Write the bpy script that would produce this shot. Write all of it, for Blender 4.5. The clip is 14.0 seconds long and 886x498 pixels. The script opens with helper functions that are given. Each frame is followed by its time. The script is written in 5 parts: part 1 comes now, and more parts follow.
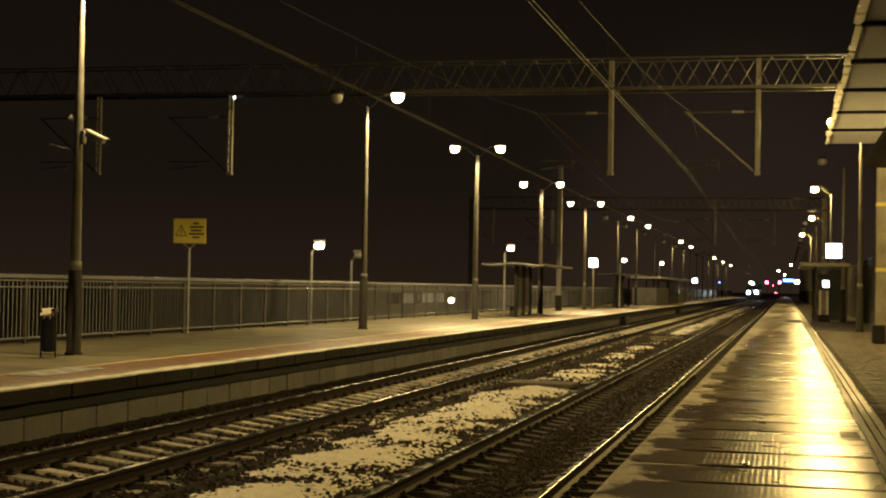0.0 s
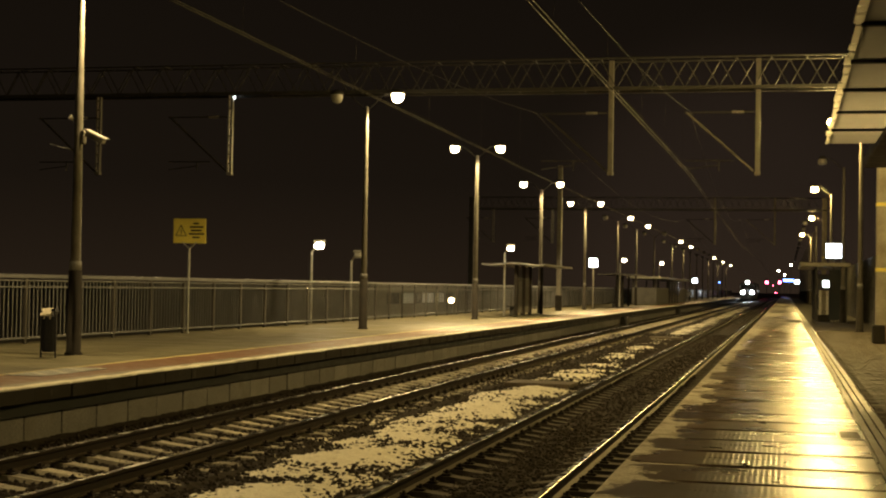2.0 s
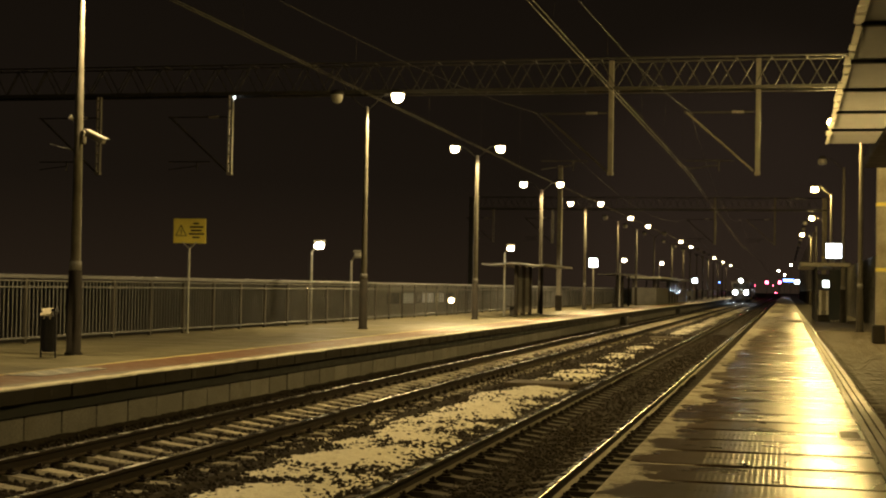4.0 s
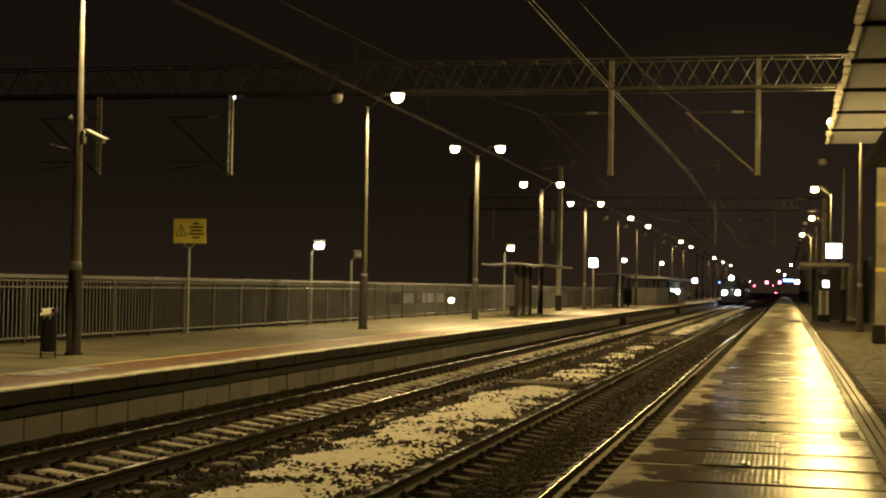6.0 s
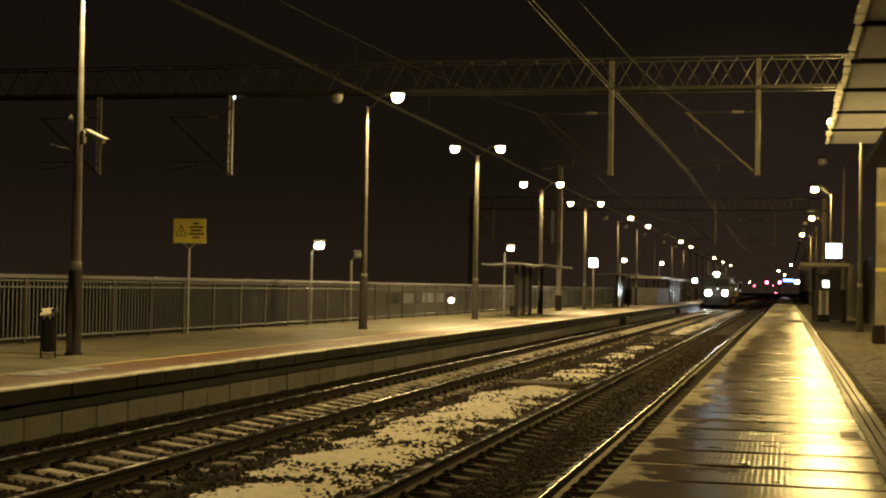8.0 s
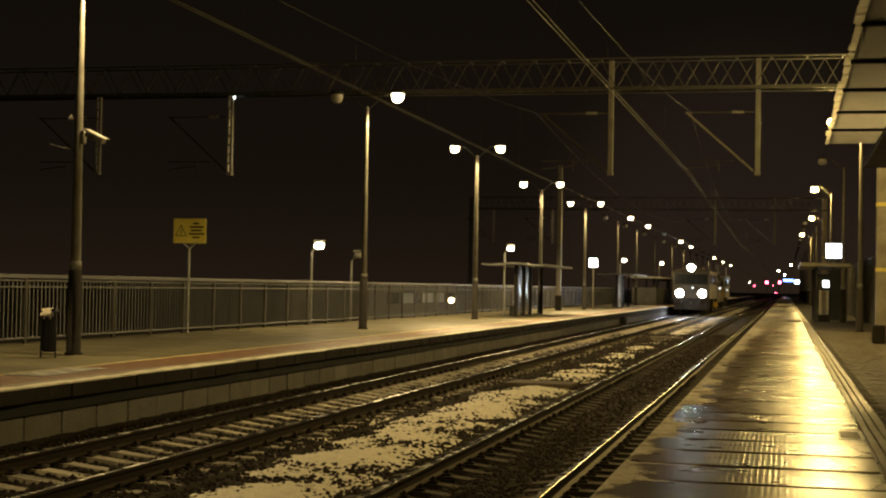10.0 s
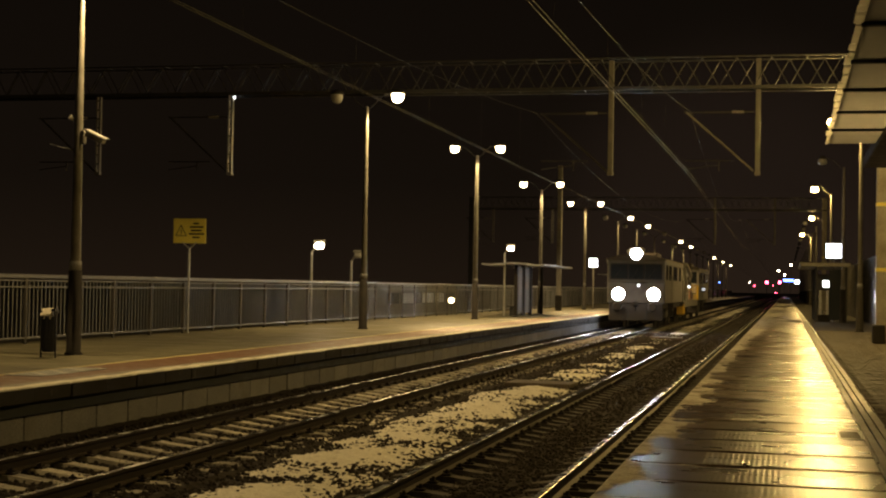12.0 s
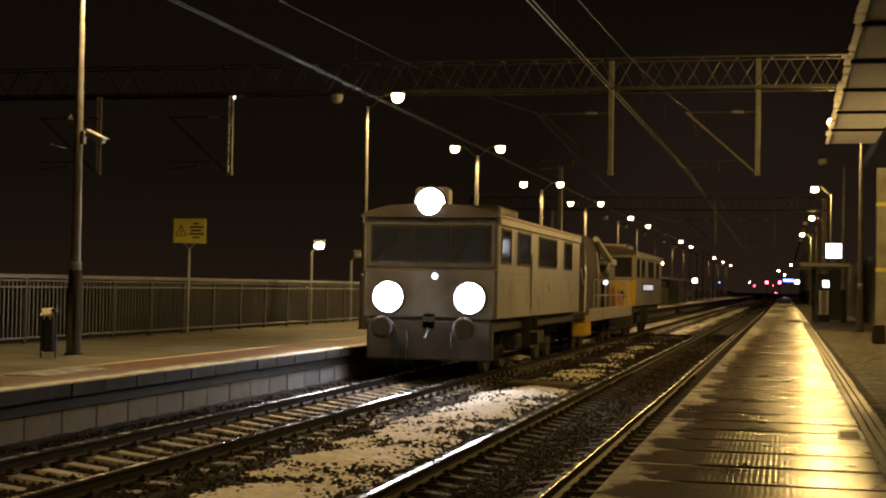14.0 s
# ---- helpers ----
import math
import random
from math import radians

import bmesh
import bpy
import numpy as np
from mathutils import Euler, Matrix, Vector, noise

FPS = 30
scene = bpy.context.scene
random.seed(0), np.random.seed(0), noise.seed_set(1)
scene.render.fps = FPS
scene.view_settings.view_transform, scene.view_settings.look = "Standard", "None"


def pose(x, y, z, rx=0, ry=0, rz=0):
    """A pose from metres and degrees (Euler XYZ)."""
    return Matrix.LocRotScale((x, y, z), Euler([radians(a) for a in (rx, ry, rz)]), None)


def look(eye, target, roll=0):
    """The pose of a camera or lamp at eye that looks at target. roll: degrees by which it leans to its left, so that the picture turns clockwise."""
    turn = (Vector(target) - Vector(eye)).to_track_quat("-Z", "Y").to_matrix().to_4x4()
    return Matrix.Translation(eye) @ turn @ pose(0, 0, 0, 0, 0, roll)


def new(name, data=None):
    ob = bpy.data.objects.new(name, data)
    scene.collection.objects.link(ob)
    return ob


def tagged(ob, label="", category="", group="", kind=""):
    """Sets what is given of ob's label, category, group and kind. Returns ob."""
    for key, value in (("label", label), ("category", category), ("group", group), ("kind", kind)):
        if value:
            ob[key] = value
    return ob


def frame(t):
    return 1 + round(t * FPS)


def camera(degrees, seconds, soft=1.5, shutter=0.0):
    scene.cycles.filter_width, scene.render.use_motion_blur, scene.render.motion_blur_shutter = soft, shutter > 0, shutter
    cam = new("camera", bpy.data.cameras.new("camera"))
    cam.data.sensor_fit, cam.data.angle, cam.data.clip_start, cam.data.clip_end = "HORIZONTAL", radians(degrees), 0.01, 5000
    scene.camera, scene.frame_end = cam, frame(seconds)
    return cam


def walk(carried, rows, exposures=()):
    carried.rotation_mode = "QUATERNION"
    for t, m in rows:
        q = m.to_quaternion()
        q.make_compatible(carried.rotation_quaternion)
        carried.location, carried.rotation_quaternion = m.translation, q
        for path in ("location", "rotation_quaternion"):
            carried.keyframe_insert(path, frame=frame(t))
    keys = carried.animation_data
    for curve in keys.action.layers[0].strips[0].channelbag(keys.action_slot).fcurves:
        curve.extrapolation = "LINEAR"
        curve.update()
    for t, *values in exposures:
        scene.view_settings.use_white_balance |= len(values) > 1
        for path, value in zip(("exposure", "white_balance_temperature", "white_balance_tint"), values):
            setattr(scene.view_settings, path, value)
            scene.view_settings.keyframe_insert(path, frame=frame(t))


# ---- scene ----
cam = camera(33.70, 14.0, soft=2.1)
EYE = Vector((0.0, 0.0, 1.92))
YAW, TILT, LEAN = radians(13.218), radians(1.439), 1.03
AIM = EYE + 50 * Vector((-math.sin(YAW) * math.cos(TILT), math.cos(YAW) * math.cos(TILT), math.sin(TILT)))
STAND = look(EYE, AIM, LEAN)
walk(cam, [(0.0, STAND), (14.0, STAND)], exposures=[(0.0, 0.28, 6500, 10), (7.5, 0.28, 6500, 10), (9.0, 0.1, 6500, 10), (10.5, -0.08, 6500, 10), (11.5, -0.2, 6600, 12), (12.5, -0.34, 6800, 18), (13.5, -0.32, 6900, 20), (14.0, -0.3, 6900, 20)])

# ---- plan, in metres: y along the track, x to the right, z = 0 at the rail heads ----
TRACK_R, TRACK_L = -2.96, -7.31
EDGE_R, EDGE_L = -1.22, -9.05
PLAT = 0.575
FENCE_X = -15.2
POST_L = -12.34
POST_R = 2.5
POSTS_L = [6.0, 23.9, 42.2, 58.4, 74.6, 91.6, 109.8, 124.0, 141.0, 163.5, 181.5, 195.0, 210.0, 225.0, 241.0, 258.0, 276.0, 295.0, 314.0]
POSTS_R = [2.0, 19.5, 36.2, 52.7, 68.6, 87.0, 121.0, 130.0, 142.0, 156.0, 171.0, 188.0, 206.0, 224.0, 242.0, 260.0, 280.0]
GANTRY_Y = 45.0
FAR = 420.0

# ---- light ----
SODIUM = (1.0, 0.71, 0.30)
SODIUM_BOWL = (1.0, 0.685, 0.215)
LAMP_WATTS_L, LAMP_WATTS_R = 3000.0, 1600.0
SKY_GLOW = 1.06

world = bpy.data.worlds.new("night_sky")
scene.world = world
world.use_nodes = True
wn, wl = world.node_tree.nodes, world.node_tree.links
wn.clear()
w_out, w_bg = wn.new("ShaderNodeOutputWorld"), wn.new("ShaderNodeBackground")
w_co, w_sep, w_ramp = wn.new("ShaderNodeTexCoord"), wn.new("ShaderNodeSeparateXYZ"), wn.new("ShaderNodeValToRGB")
wl.new(w_co.outputs["Generated"], w_sep.inputs[0])
wl.new(w_sep.outputs["Z"], w_ramp.inputs[0])
w_ramp.color_ramp.elements[0].position, w_ramp.color_ramp.elements[0].color = 0.0, (0.0135, 0.0086, 0.0050, 1)
w_ramp.color_ramp.elements[1].position, w_ramp.color_ramp.elements[1].color = 0.26, (0.0044, 0.0031, 0.0020, 1)
w_mid = w_ramp.color_ramp.elements.new(0.07)
w_mid.color = (0.0074, 0.0050, 0.0031, 1)
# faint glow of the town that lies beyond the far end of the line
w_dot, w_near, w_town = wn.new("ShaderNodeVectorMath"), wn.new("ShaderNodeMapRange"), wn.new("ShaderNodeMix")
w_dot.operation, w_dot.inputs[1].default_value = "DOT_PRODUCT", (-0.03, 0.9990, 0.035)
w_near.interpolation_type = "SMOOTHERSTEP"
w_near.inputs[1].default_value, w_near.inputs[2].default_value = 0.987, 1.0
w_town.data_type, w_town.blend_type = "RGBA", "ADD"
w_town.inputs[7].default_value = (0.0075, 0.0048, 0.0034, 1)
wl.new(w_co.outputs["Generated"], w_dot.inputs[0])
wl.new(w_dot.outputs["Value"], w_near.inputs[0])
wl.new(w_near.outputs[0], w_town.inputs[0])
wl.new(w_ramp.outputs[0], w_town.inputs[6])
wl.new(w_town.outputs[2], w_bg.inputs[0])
w_bg.inputs[1].default_value = SKY_GLOW
wl.new(w_bg.outputs[0], w_out.inputs[0])


def lamp_light(x, y, z, watts, cut_off=True, colour=SODIUM, size=0.12):
    """The island's heads cut off above the horizontal; the near platform's open bowls shine all round."""
    data = bpy.data.lights.new("luminaire_light", "SPOT" if cut_off else "POINT")
    data.shadow_soft_size, data.energy, data.color = size, watts, colour if cut_off else SODIUM_BOWL
    if cut_off:
        data.spot_size, data.spot_blend = radians(152), 0.25
    ob = new("luminaire_light", data)
    ob.matrix_basis = pose(x, y, z)
    return ob


# ---- materials ----
def material(name):
    m = bpy.data.materials.new(name)
    m.use_nodes = True
    n = m.node_tree.nodes
    return m, n, m.node_tree.links, n["Principled BSDF"]


def surf(name, a, b, scale=6.0, rough=(0.5, 0.8), metal=0.0, bump=0.2, fine=60.0, stain=None, stain_scale=0.7, stain_at=(0.5, 0.7), vary=0.0, spec=0.5, speck=(0.72, 1.2)):
    """Two-scale procedural surface: colour a..b by fine grain, stains by a broad noise, relief by grain."""
    m, n, l, bs = material(name)
    co, info = n.new("ShaderNodeTexCoord"), n.new("ShaderNodeObjectInfo")
    add = n.new("ShaderNodeVectorMath")
    add.operation = "MULTIPLY_ADD"
    add.inputs[1].default_value = (37.0, 53.0, 11.0)
    l.new(info.outputs["Random"], add.inputs[0])
    l.new(co.outputs["Object"], add.inputs[2])
    at = add.outputs[0]

    def noise_at(s, detail=4.0):
        t = n.new("ShaderNodeTexNoise")
        t.inputs["Scale"].default_value, t.inputs["Detail"].default_value = s, detail
        l.new(at, t.inputs["Vector"])
        return t.outputs["Fac"]

    grain, broad = noise_at(fine), noise_at(scale, 5.0)
    ramp = n.new("ShaderNodeMapRange")
    ramp.inputs[1].default_value, ramp.inputs[2].default_value = 0.32, 0.68
    l.new(broad, ramp.inputs[0])
    mix = n.new("ShaderNodeMix")
    mix.data_type = "RGBA"
    mix.inputs[6].default_value, mix.inputs[7].default_value = (*a, 1), (*b, 1)
    l.new(ramp.outputs[0], mix.inputs[0])
    colour = mix.outputs[2]
    g = n.new("ShaderNodeMapRange")
    g.inputs[1].default_value, g.inputs[2].default_value, g.inputs[3].default_value, g.inputs[4].default_value = 0.3, 0.7, speck[0], speck[1]
    l.new(grain, g.inputs[0])
    mul = n.new("ShaderNodeVectorMath")
    mul.operation = "SCALE"
    l.new(colour, mul.inputs[0])
    l.new(g.outputs[0], mul.inputs["Scale"])
    colour = mul.outputs[0]
    if stain:
        s, r = noise_at(stain_scale, 6.0), n.new("ShaderNodeMapRange")
        r.inputs[1].default_value, r.inputs[2].default_value = stain_at
        l.new(s, r.inputs[0])
        mx = n.new("ShaderNodeMix")
        mx.data_type = "RGBA"
        mx.inputs[7].default_value = (*stain, 1)
        l.new(r.outputs[0], mx.inputs[0])
        l.new(colour, mx.inputs[6])
        colour = mx.outputs[2]
    if vary:
        v, sc = n.new("ShaderNodeMapRange"), n.new("ShaderNodeVectorMath")
        v.inputs[3].default_value, v.inputs[4].default_value = 1 - vary, 1 + vary
        sc.operation = "SCALE"
        l.new(info.outputs["Random"], v.inputs[0])
        l.new(colour, sc.inputs[0])
        l.new(v.outputs[0], sc.inputs["Scale"])
        colour = sc.outputs[0]
    l.new(colour, bs.inputs["Base Color"])
    rr = n.new("ShaderNodeMapRange")
    rr.inputs[1].default_value, rr.inputs[2].default_value, rr.inputs[3].default_value, rr.inputs[4].default_value = 0.3, 0.7, rough[0], rough[1]
    l.new(broad, rr.inputs[0])
    l.new(rr.outputs[0], bs.inputs["Roughness"])
    bs.inputs["Metallic"].default_value = metal
    bs.inputs["Specular IOR Level"].default_value = spec
    if bump:
        bp = n.new("ShaderNodeBump")
        bp.inputs["Strength"].default_value, bp.inputs["Distance"].default_value = bump, 0.01
        l.new(grain, bp.inputs["Height"])
        l.new(bp.outputs[0], bs.inputs["Normal"])
    return m


def glow(name, colour, strength):
    m, n, l, bs = material(name)
    bs.inputs["Base Color"].default_value = (0.8, 0.8, 0.8, 1)
    bs.inputs["Emission Color"].default_value = (*colour, 1)
    bs.inputs["Emission Strength"].default_value = strength
    return m


def glass(name, tint=(0.03, 0.035, 0.04), rough=0.06):
    m, n, l, bs = material(name)
    bs.inputs["Base Color"].default_value = (*tint, 1)
    bs.inputs["Roughness"].default_value = rough
    bs.inputs["Specular IOR Level"].default_value = 0.6
    return m


M_BALLAST = surf("ballast_stone", (0.015, 0.011, 0.0075), (0.035, 0.0265, 0.0185), 9.0, (0.7, 0.95), bump=0.6, fine=45.0, spec=0.18)
M_STONE = surf("loose_stone", (0.018, 0.014, 0.0105), (0.052, 0.042, 0.031), 14.0, (0.6, 0.9), bump=0.4, fine=80.0, spec=0.18)
M_SNOW = surf("old_snow", (0.76, 0.72, 0.6), (0.88, 0.85, 0.74), 5.0, (0.5, 0.75), bump=0.5, fine=40.0, stain=(0.4, 0.35, 0.26), stain_scale=3.0, stain_at=(0.6, 0.8), speck=(0.8, 1.1))
M_RAIL = surf("worn_rail_head", (0.26, 0.25, 0.235), (0.38, 0.37, 0.35), 3.0, (0.19, 0.33), metal=1.0, bump=0.05, fine=90.0)
M_RUST = surf("rusty_rail_side", (0.013, 0.009, 0.007), (0.028, 0.019, 0.014), 6.0, (0.7, 0.9), bump=0.4, fine=90.0, spec=0.18)
M_SLEEPER = surf("frosted_concrete", (0.34, 0.31, 0.24), (0.5, 0.465, 0.375), 7.0, (0.7, 0.9), bump=0.35, fine=70.0, stain=(0.07, 0.055, 0.045), stain_scale=3.0, stain_at=(0.5, 0.72), vary=0.3)
M_SLEEPER_OLD = surf("dark_concrete", (0.026, 0.021, 0.016), (0.054, 0.045, 0.035), 7.0, (0.7, 0.9), bump=0.35, fine=70.0, stain=(0.05, 0.042, 0.035), stain_scale=3.0, stain_at=(0.42, 0.66), vary=0.3)
# near-black on purpose: the shade on the platform's side is in the colour
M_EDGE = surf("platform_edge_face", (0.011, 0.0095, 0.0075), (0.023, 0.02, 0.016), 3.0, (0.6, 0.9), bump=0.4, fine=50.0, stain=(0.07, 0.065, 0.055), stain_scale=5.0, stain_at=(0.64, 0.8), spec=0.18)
# blue-green near-black; holds the shade below the overhanging edge stones
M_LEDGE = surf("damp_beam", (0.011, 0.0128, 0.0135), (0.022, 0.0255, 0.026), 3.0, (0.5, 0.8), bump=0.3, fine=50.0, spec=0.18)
M_PANEL = surf("concrete_panel", (0.14, 0.14, 0.145), (0.205, 0.204, 0.208), 1.6, (0.65, 0.9), bump=0.2, fine=40.0, stain=(0.12, 0.11, 0.095), stain_scale=2.2, stain_at=(0.55, 0.8), vary=0.14)
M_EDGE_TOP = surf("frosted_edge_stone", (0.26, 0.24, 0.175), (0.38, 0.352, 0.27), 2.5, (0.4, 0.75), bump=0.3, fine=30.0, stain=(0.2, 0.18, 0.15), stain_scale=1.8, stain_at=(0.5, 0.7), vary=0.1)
M_RED = surf("red_paver", (0.165, 0.083, 0.045), (0.23, 0.12, 0.066), 4.0, (0.35, 0.65), bump=0.3, fine=22.0, stain=(0.3, 0.22, 0.14), stain_scale=1.7, stain_at=(0.56, 0.8))
M_LINE = surf("worn_yellow_line", (0.5, 0.42, 0.18), (0.62, 0.53, 0.26), 5.0, (0.45, 0.7), bump=0.2, fine=60.0, stain=(0.3, 0.27, 0.2), stain_scale=2.5, stain_at=(0.52, 0.74))
M_PAVE = surf("platform_paving", (0.105, 0.095, 0.054), (0.175, 0.16, 0.096), 1.3, (0.35, 0.65), bump=0.35, fine=24.0, stain=(0.21, 0.192, 0.115), stain_scale=0.8, stain_at=(0.5, 0.72))
M_GROUND = surf("dark_earth", (0.03, 0.027, 0.02), (0.06, 0.052, 0.038), 0.4, (0.8, 1.0), bump=0.4, fine=8.0)
M_GALV = surf("galvanised_steel", (0.38, 0.39, 0.39), (0.52, 0.53, 0.52), 6.0, (0.35, 0.55), metal=0.85, bump=0.08, fine=70.0)
M_POST = surf("painted_steel_post", (0.13, 0.122, 0.106), (0.2, 0.19, 0.168), 3.0, (0.3, 0.5), metal=0.3, bump=0.1, fine=60.0)
# darker copy of the post colour, for lamp light fading down the pole
M_POST_LOW = surf("dark_painted_tube", (0.1, 0.092, 0.078), (0.155, 0.145, 0.126), 3.0, (0.3, 0.5), metal=0.2, bump=0.1, fine=60.0)
M_BASE = surf("dark_post_base", (0.014, 0.012, 0.01), (0.03, 0.026, 0.022), 5.0, (0.7, 0.9), bump=0.2, fine=60.0, spec=0.2)
M_FENCE = surf("grey_painted_fence", (0.105, 0.11, 0.122), (0.16, 0.166, 0.18), 2.0, (0.4, 0.6), metal=0.1, bump=0.1, fine=60.0)
M_DARK = surf("dark_metal", (0.02, 0.02, 0.021), (0.045, 0.043, 0.042), 4.0, (0.45, 0.7), metal=0.2, bump=0.2, fine=50.0)
M_WIRE = surf("tarnished_copper_wire", (0.015, 0.013, 0.0105), (0.024, 0.021, 0.017), 0.8, (0.4, 0.55), metal=0.0, bump=0.0, spec=0.12)
M_GANTRY = surf("grey_lattice_steel", (0.027, 0.0255, 0.023), (0.048, 0.046, 0.041), 3.0, (0.45, 0.65), metal=0.2, bump=0.15, fine=50.0)
M_HOUSING = surf("lamp_housing", (0.42, 0.42, 0.41), (0.55, 0.55, 0.53), 8.0, (0.4, 0.6), metal=0.3, bump=0.05)
M_YELLOW = surf("yellow_sign_sheet", (0.86, 0.74, 0.13), (0.92, 0.8, 0.17), 3.0, (0.35, 0.5), bump=0.05)
M_BLACK = surf("black_print", (0.015, 0.014, 0.012), (0.03, 0.028, 0.025), 10.0, (0.5, 0.7), bump=0.0)
M_WHITE_GLOW = glow("cool_lit_panel", (0.80, 0.93, 1.0), 9.0)
M_DIM_GLOW = glow("dim_window", (0.8, 0.8, 0.6), 0.09)
M_DIM_GREEN = glow("dim_greenish_window", (0.55, 0.8, 0.6), 0.05)
M_WARM_GLOW = glow("warm_lit_window", (1.0, 0.8, 0.35), 0.4)
M_CASE_GLOW = glow("lit_case", (0.85, 0.95, 1.0), 3.0)
M_ADVERT = glass("advert_glass", (0.2, 0.21, 0.22), 0.14)
M_SCREEN = glass("frosted_screen", (0.22, 0.225, 0.23), 0.16)
M_BOARD_GLOW = glow("lit_side_board", (0.85, 0.92, 1.0), 0.8)
M_LAMP = glow("sodium_diffuser", (1.0, 0.78, 0.40), 26.0)
M_LAMP_NEAR = glow("bright_sodium_diffuser", (1.0, 0.68, 0.2), 80.0)
M_LAMP_FAR = glow("far_street_lamp", (1.0, 0.85, 0.55), 30.0)
M_HEAD = glow("headlamp_lens", (0.88, 0.96, 1.0), 145.0)
M_RED_GLOW = glow("red_signal_lens", (1.0, 0.06, 0.12), 30.0)
M_BLUE_GLOW = glow("blue_lit_panel", (0.12, 0.25, 1.0), 9.0)
M_GLASS = glass("dark_window")


def wet_slab():
    """Wet studded concrete: dark, glossy, with drier frosted patches."""
    m = surf("wet_studded_slab", (0.048, 0.0305, 0.0145), (0.085, 0.056, 0.028), 1.2, (0.23, 0.35), bump=0.14, fine=26.0, stain=(0.034, 0.024, 0.012), stain_scale=0.9, stain_at=(0.48, 0.7), vary=0.22, spec=0.125)
    return m


M_SLAB = wet_slab()
M_FROST = surf("trodden_frost", (0.36, 0.335, 0.28), (0.52, 0.49, 0.43), 4.0, (0.85, 1.0), bump=0.4, fine=40.0, spec=0.15, stain=(0.14, 0.12, 0.09), stain_scale=3.0, stain_at=(0.5, 0.68))
M_PLANK = surf("weathered_timber", (0.06, 0.047, 0.03), (0.11, 0.086, 0.056), 3.0, (0.5, 0.7), bump=0.4, fine=30.0)
M_WALL = surf("pale_corrugated_sheet", (0.4, 0.385, 0.35), (0.52, 0.5, 0.455), 1.5, (0.22, 0.36), bump=0.1, fine=30.0, vary=0.1)
# foot tops lighter than the rusty web: the lit foot line is painted in
M_FOOT = surf("rubbed_rail_foot", (0.07, 0.056, 0.042), (0.12, 0.1, 0.078), 5.0, (0.4, 0.6), metal=0.3, bump=0.2, fine=90.0)
M_GUIDE = surf("ribbed_guide_concrete", (0.13, 0.112, 0.075), (0.2, 0.175, 0.125), 3.0, (0.4, 0.65), bump=0.3, fine=50.0)
M_FENCE_DARK = surf("dark_fence_post", (0.05, 0.048, 0.045), (0.085, 0.08, 0.075), 2.0, (0.4, 0.6), metal=0.2, bump=0.1, fine=60.0)
M_BRICK = surf("grey_paving_block", (0.075, 0.062, 0.038), (0.13, 0.108, 0.068), 3.0, (0.6, 0.85), bump=0.4, fine=50.0, vary=0.25)
M_NOISE = surf("glossy_noise_panel", (0.12, 0.116, 0.106), (0.2, 0.193, 0.175), 1.5, (0.1, 0.2), bump=0.25, fine=7.0, vary=0.15)
M_ENAMEL = surf("white_enamel", (0.68, 0.68, 0.66), (0.8, 0.8, 0.78), 8.0, (0.2, 0.35), bump=0.02)
M_ORANGE = surf("orange_red_paint", (0.5, 0.16, 0.03), (0.6, 0.22, 0.05), 3.0, (0.4, 0.6), bump=0.05, stain=(0.2, 0.09, 0.03), stain_scale=2.0, stain_at=(0.55, 0.75))
M_SHED = surf("grey_shed_render", (0.16, 0.155, 0.14), (0.22, 0.213, 0.19), 1.0, (0.7, 0.9), bump=0.15, fine=20.0)
M_JOINT = surf("dark_joint_sand", (0.04, 0.034, 0.023), (0.07, 0.06, 0.04), 4.0, (0.8, 0.95), bump=0.3, fine=60.0, spec=0.2)
M_LEG = surf("cream_mast_paint", (0.3, 0.272, 0.21), (0.4, 0.37, 0.295), 2.0, (0.45, 0.65), bump=0.08, fine=50.0, stain=(0.2, 0.17, 0.12), stain_scale=1.6, stain_at=(0.55, 0.78))
M_DROP = surf("grey_drop_post_paint", (0.13, 0.123, 0.108), (0.19, 0.18, 0.16), 3.0, (0.45, 0.65), bump=0.08, fine=50.0)
M_PORCELAIN = surf("dusty_porcelain", (0.2, 0.19, 0.16), (0.3, 0.285, 0.25), 6.0, (0.4, 0.6), bump=0.05)
M_BIN = surf("blue_black_bin_paint", (0.014, 0.0145, 0.022), (0.026, 0.027, 0.038), 6.0, (0.45, 0.7), bump=0.15, fine=60.0, spec=0.25)
M_HOOD = surf("cream_sheet_metal", (0.62, 0.57, 0.45), (0.74, 0.69, 0.56), 2.0, (0.45, 0.65), bump=0.1, fine=20.0)
M_CAMERA = surf("grey_camera_paint", (0.3, 0.3, 0.295), (0.4, 0.4, 0.39), 2.0, (0.45, 0.65), bump=0.05, fine=20.0)



def translucent_sheet(tint=(0.61, 0.61, 0.64, 1), share=0.62):
    """Thin sheet that lets some light through."""
    m = surf("translucent_cream_sheet", (0.46, 0.45, 0.41), (0.56, 0.55, 0.51), 2.0, (0.45, 0.65), bump=0.1, fine=20.0, speck=(0.86, 1.1), stain=(0.3, 0.29, 0.25), stain_scale=1.1, stain_at=(0.5, 0.75))
    n, l = m.node_tree.nodes, m.node_tree.links
    t, mix = n.new("ShaderNodeBsdfTranslucent"), n.new("ShaderNodeMixShader")
    t.inputs[0].default_value = tint
    mix.inputs[0].default_value = share
    l.new(n["Principled BSDF"].outputs[0], mix.inputs[1])
    l.new(t.outputs[0], mix.inputs[2])
    l.new(mix.outputs[0], n["Material Output"].inputs[0])
    return m


M_SHEET = translucent_sheet()
M_CRUST = translucent_sheet((0.97, 0.96, 0.94, 1), 0.88)

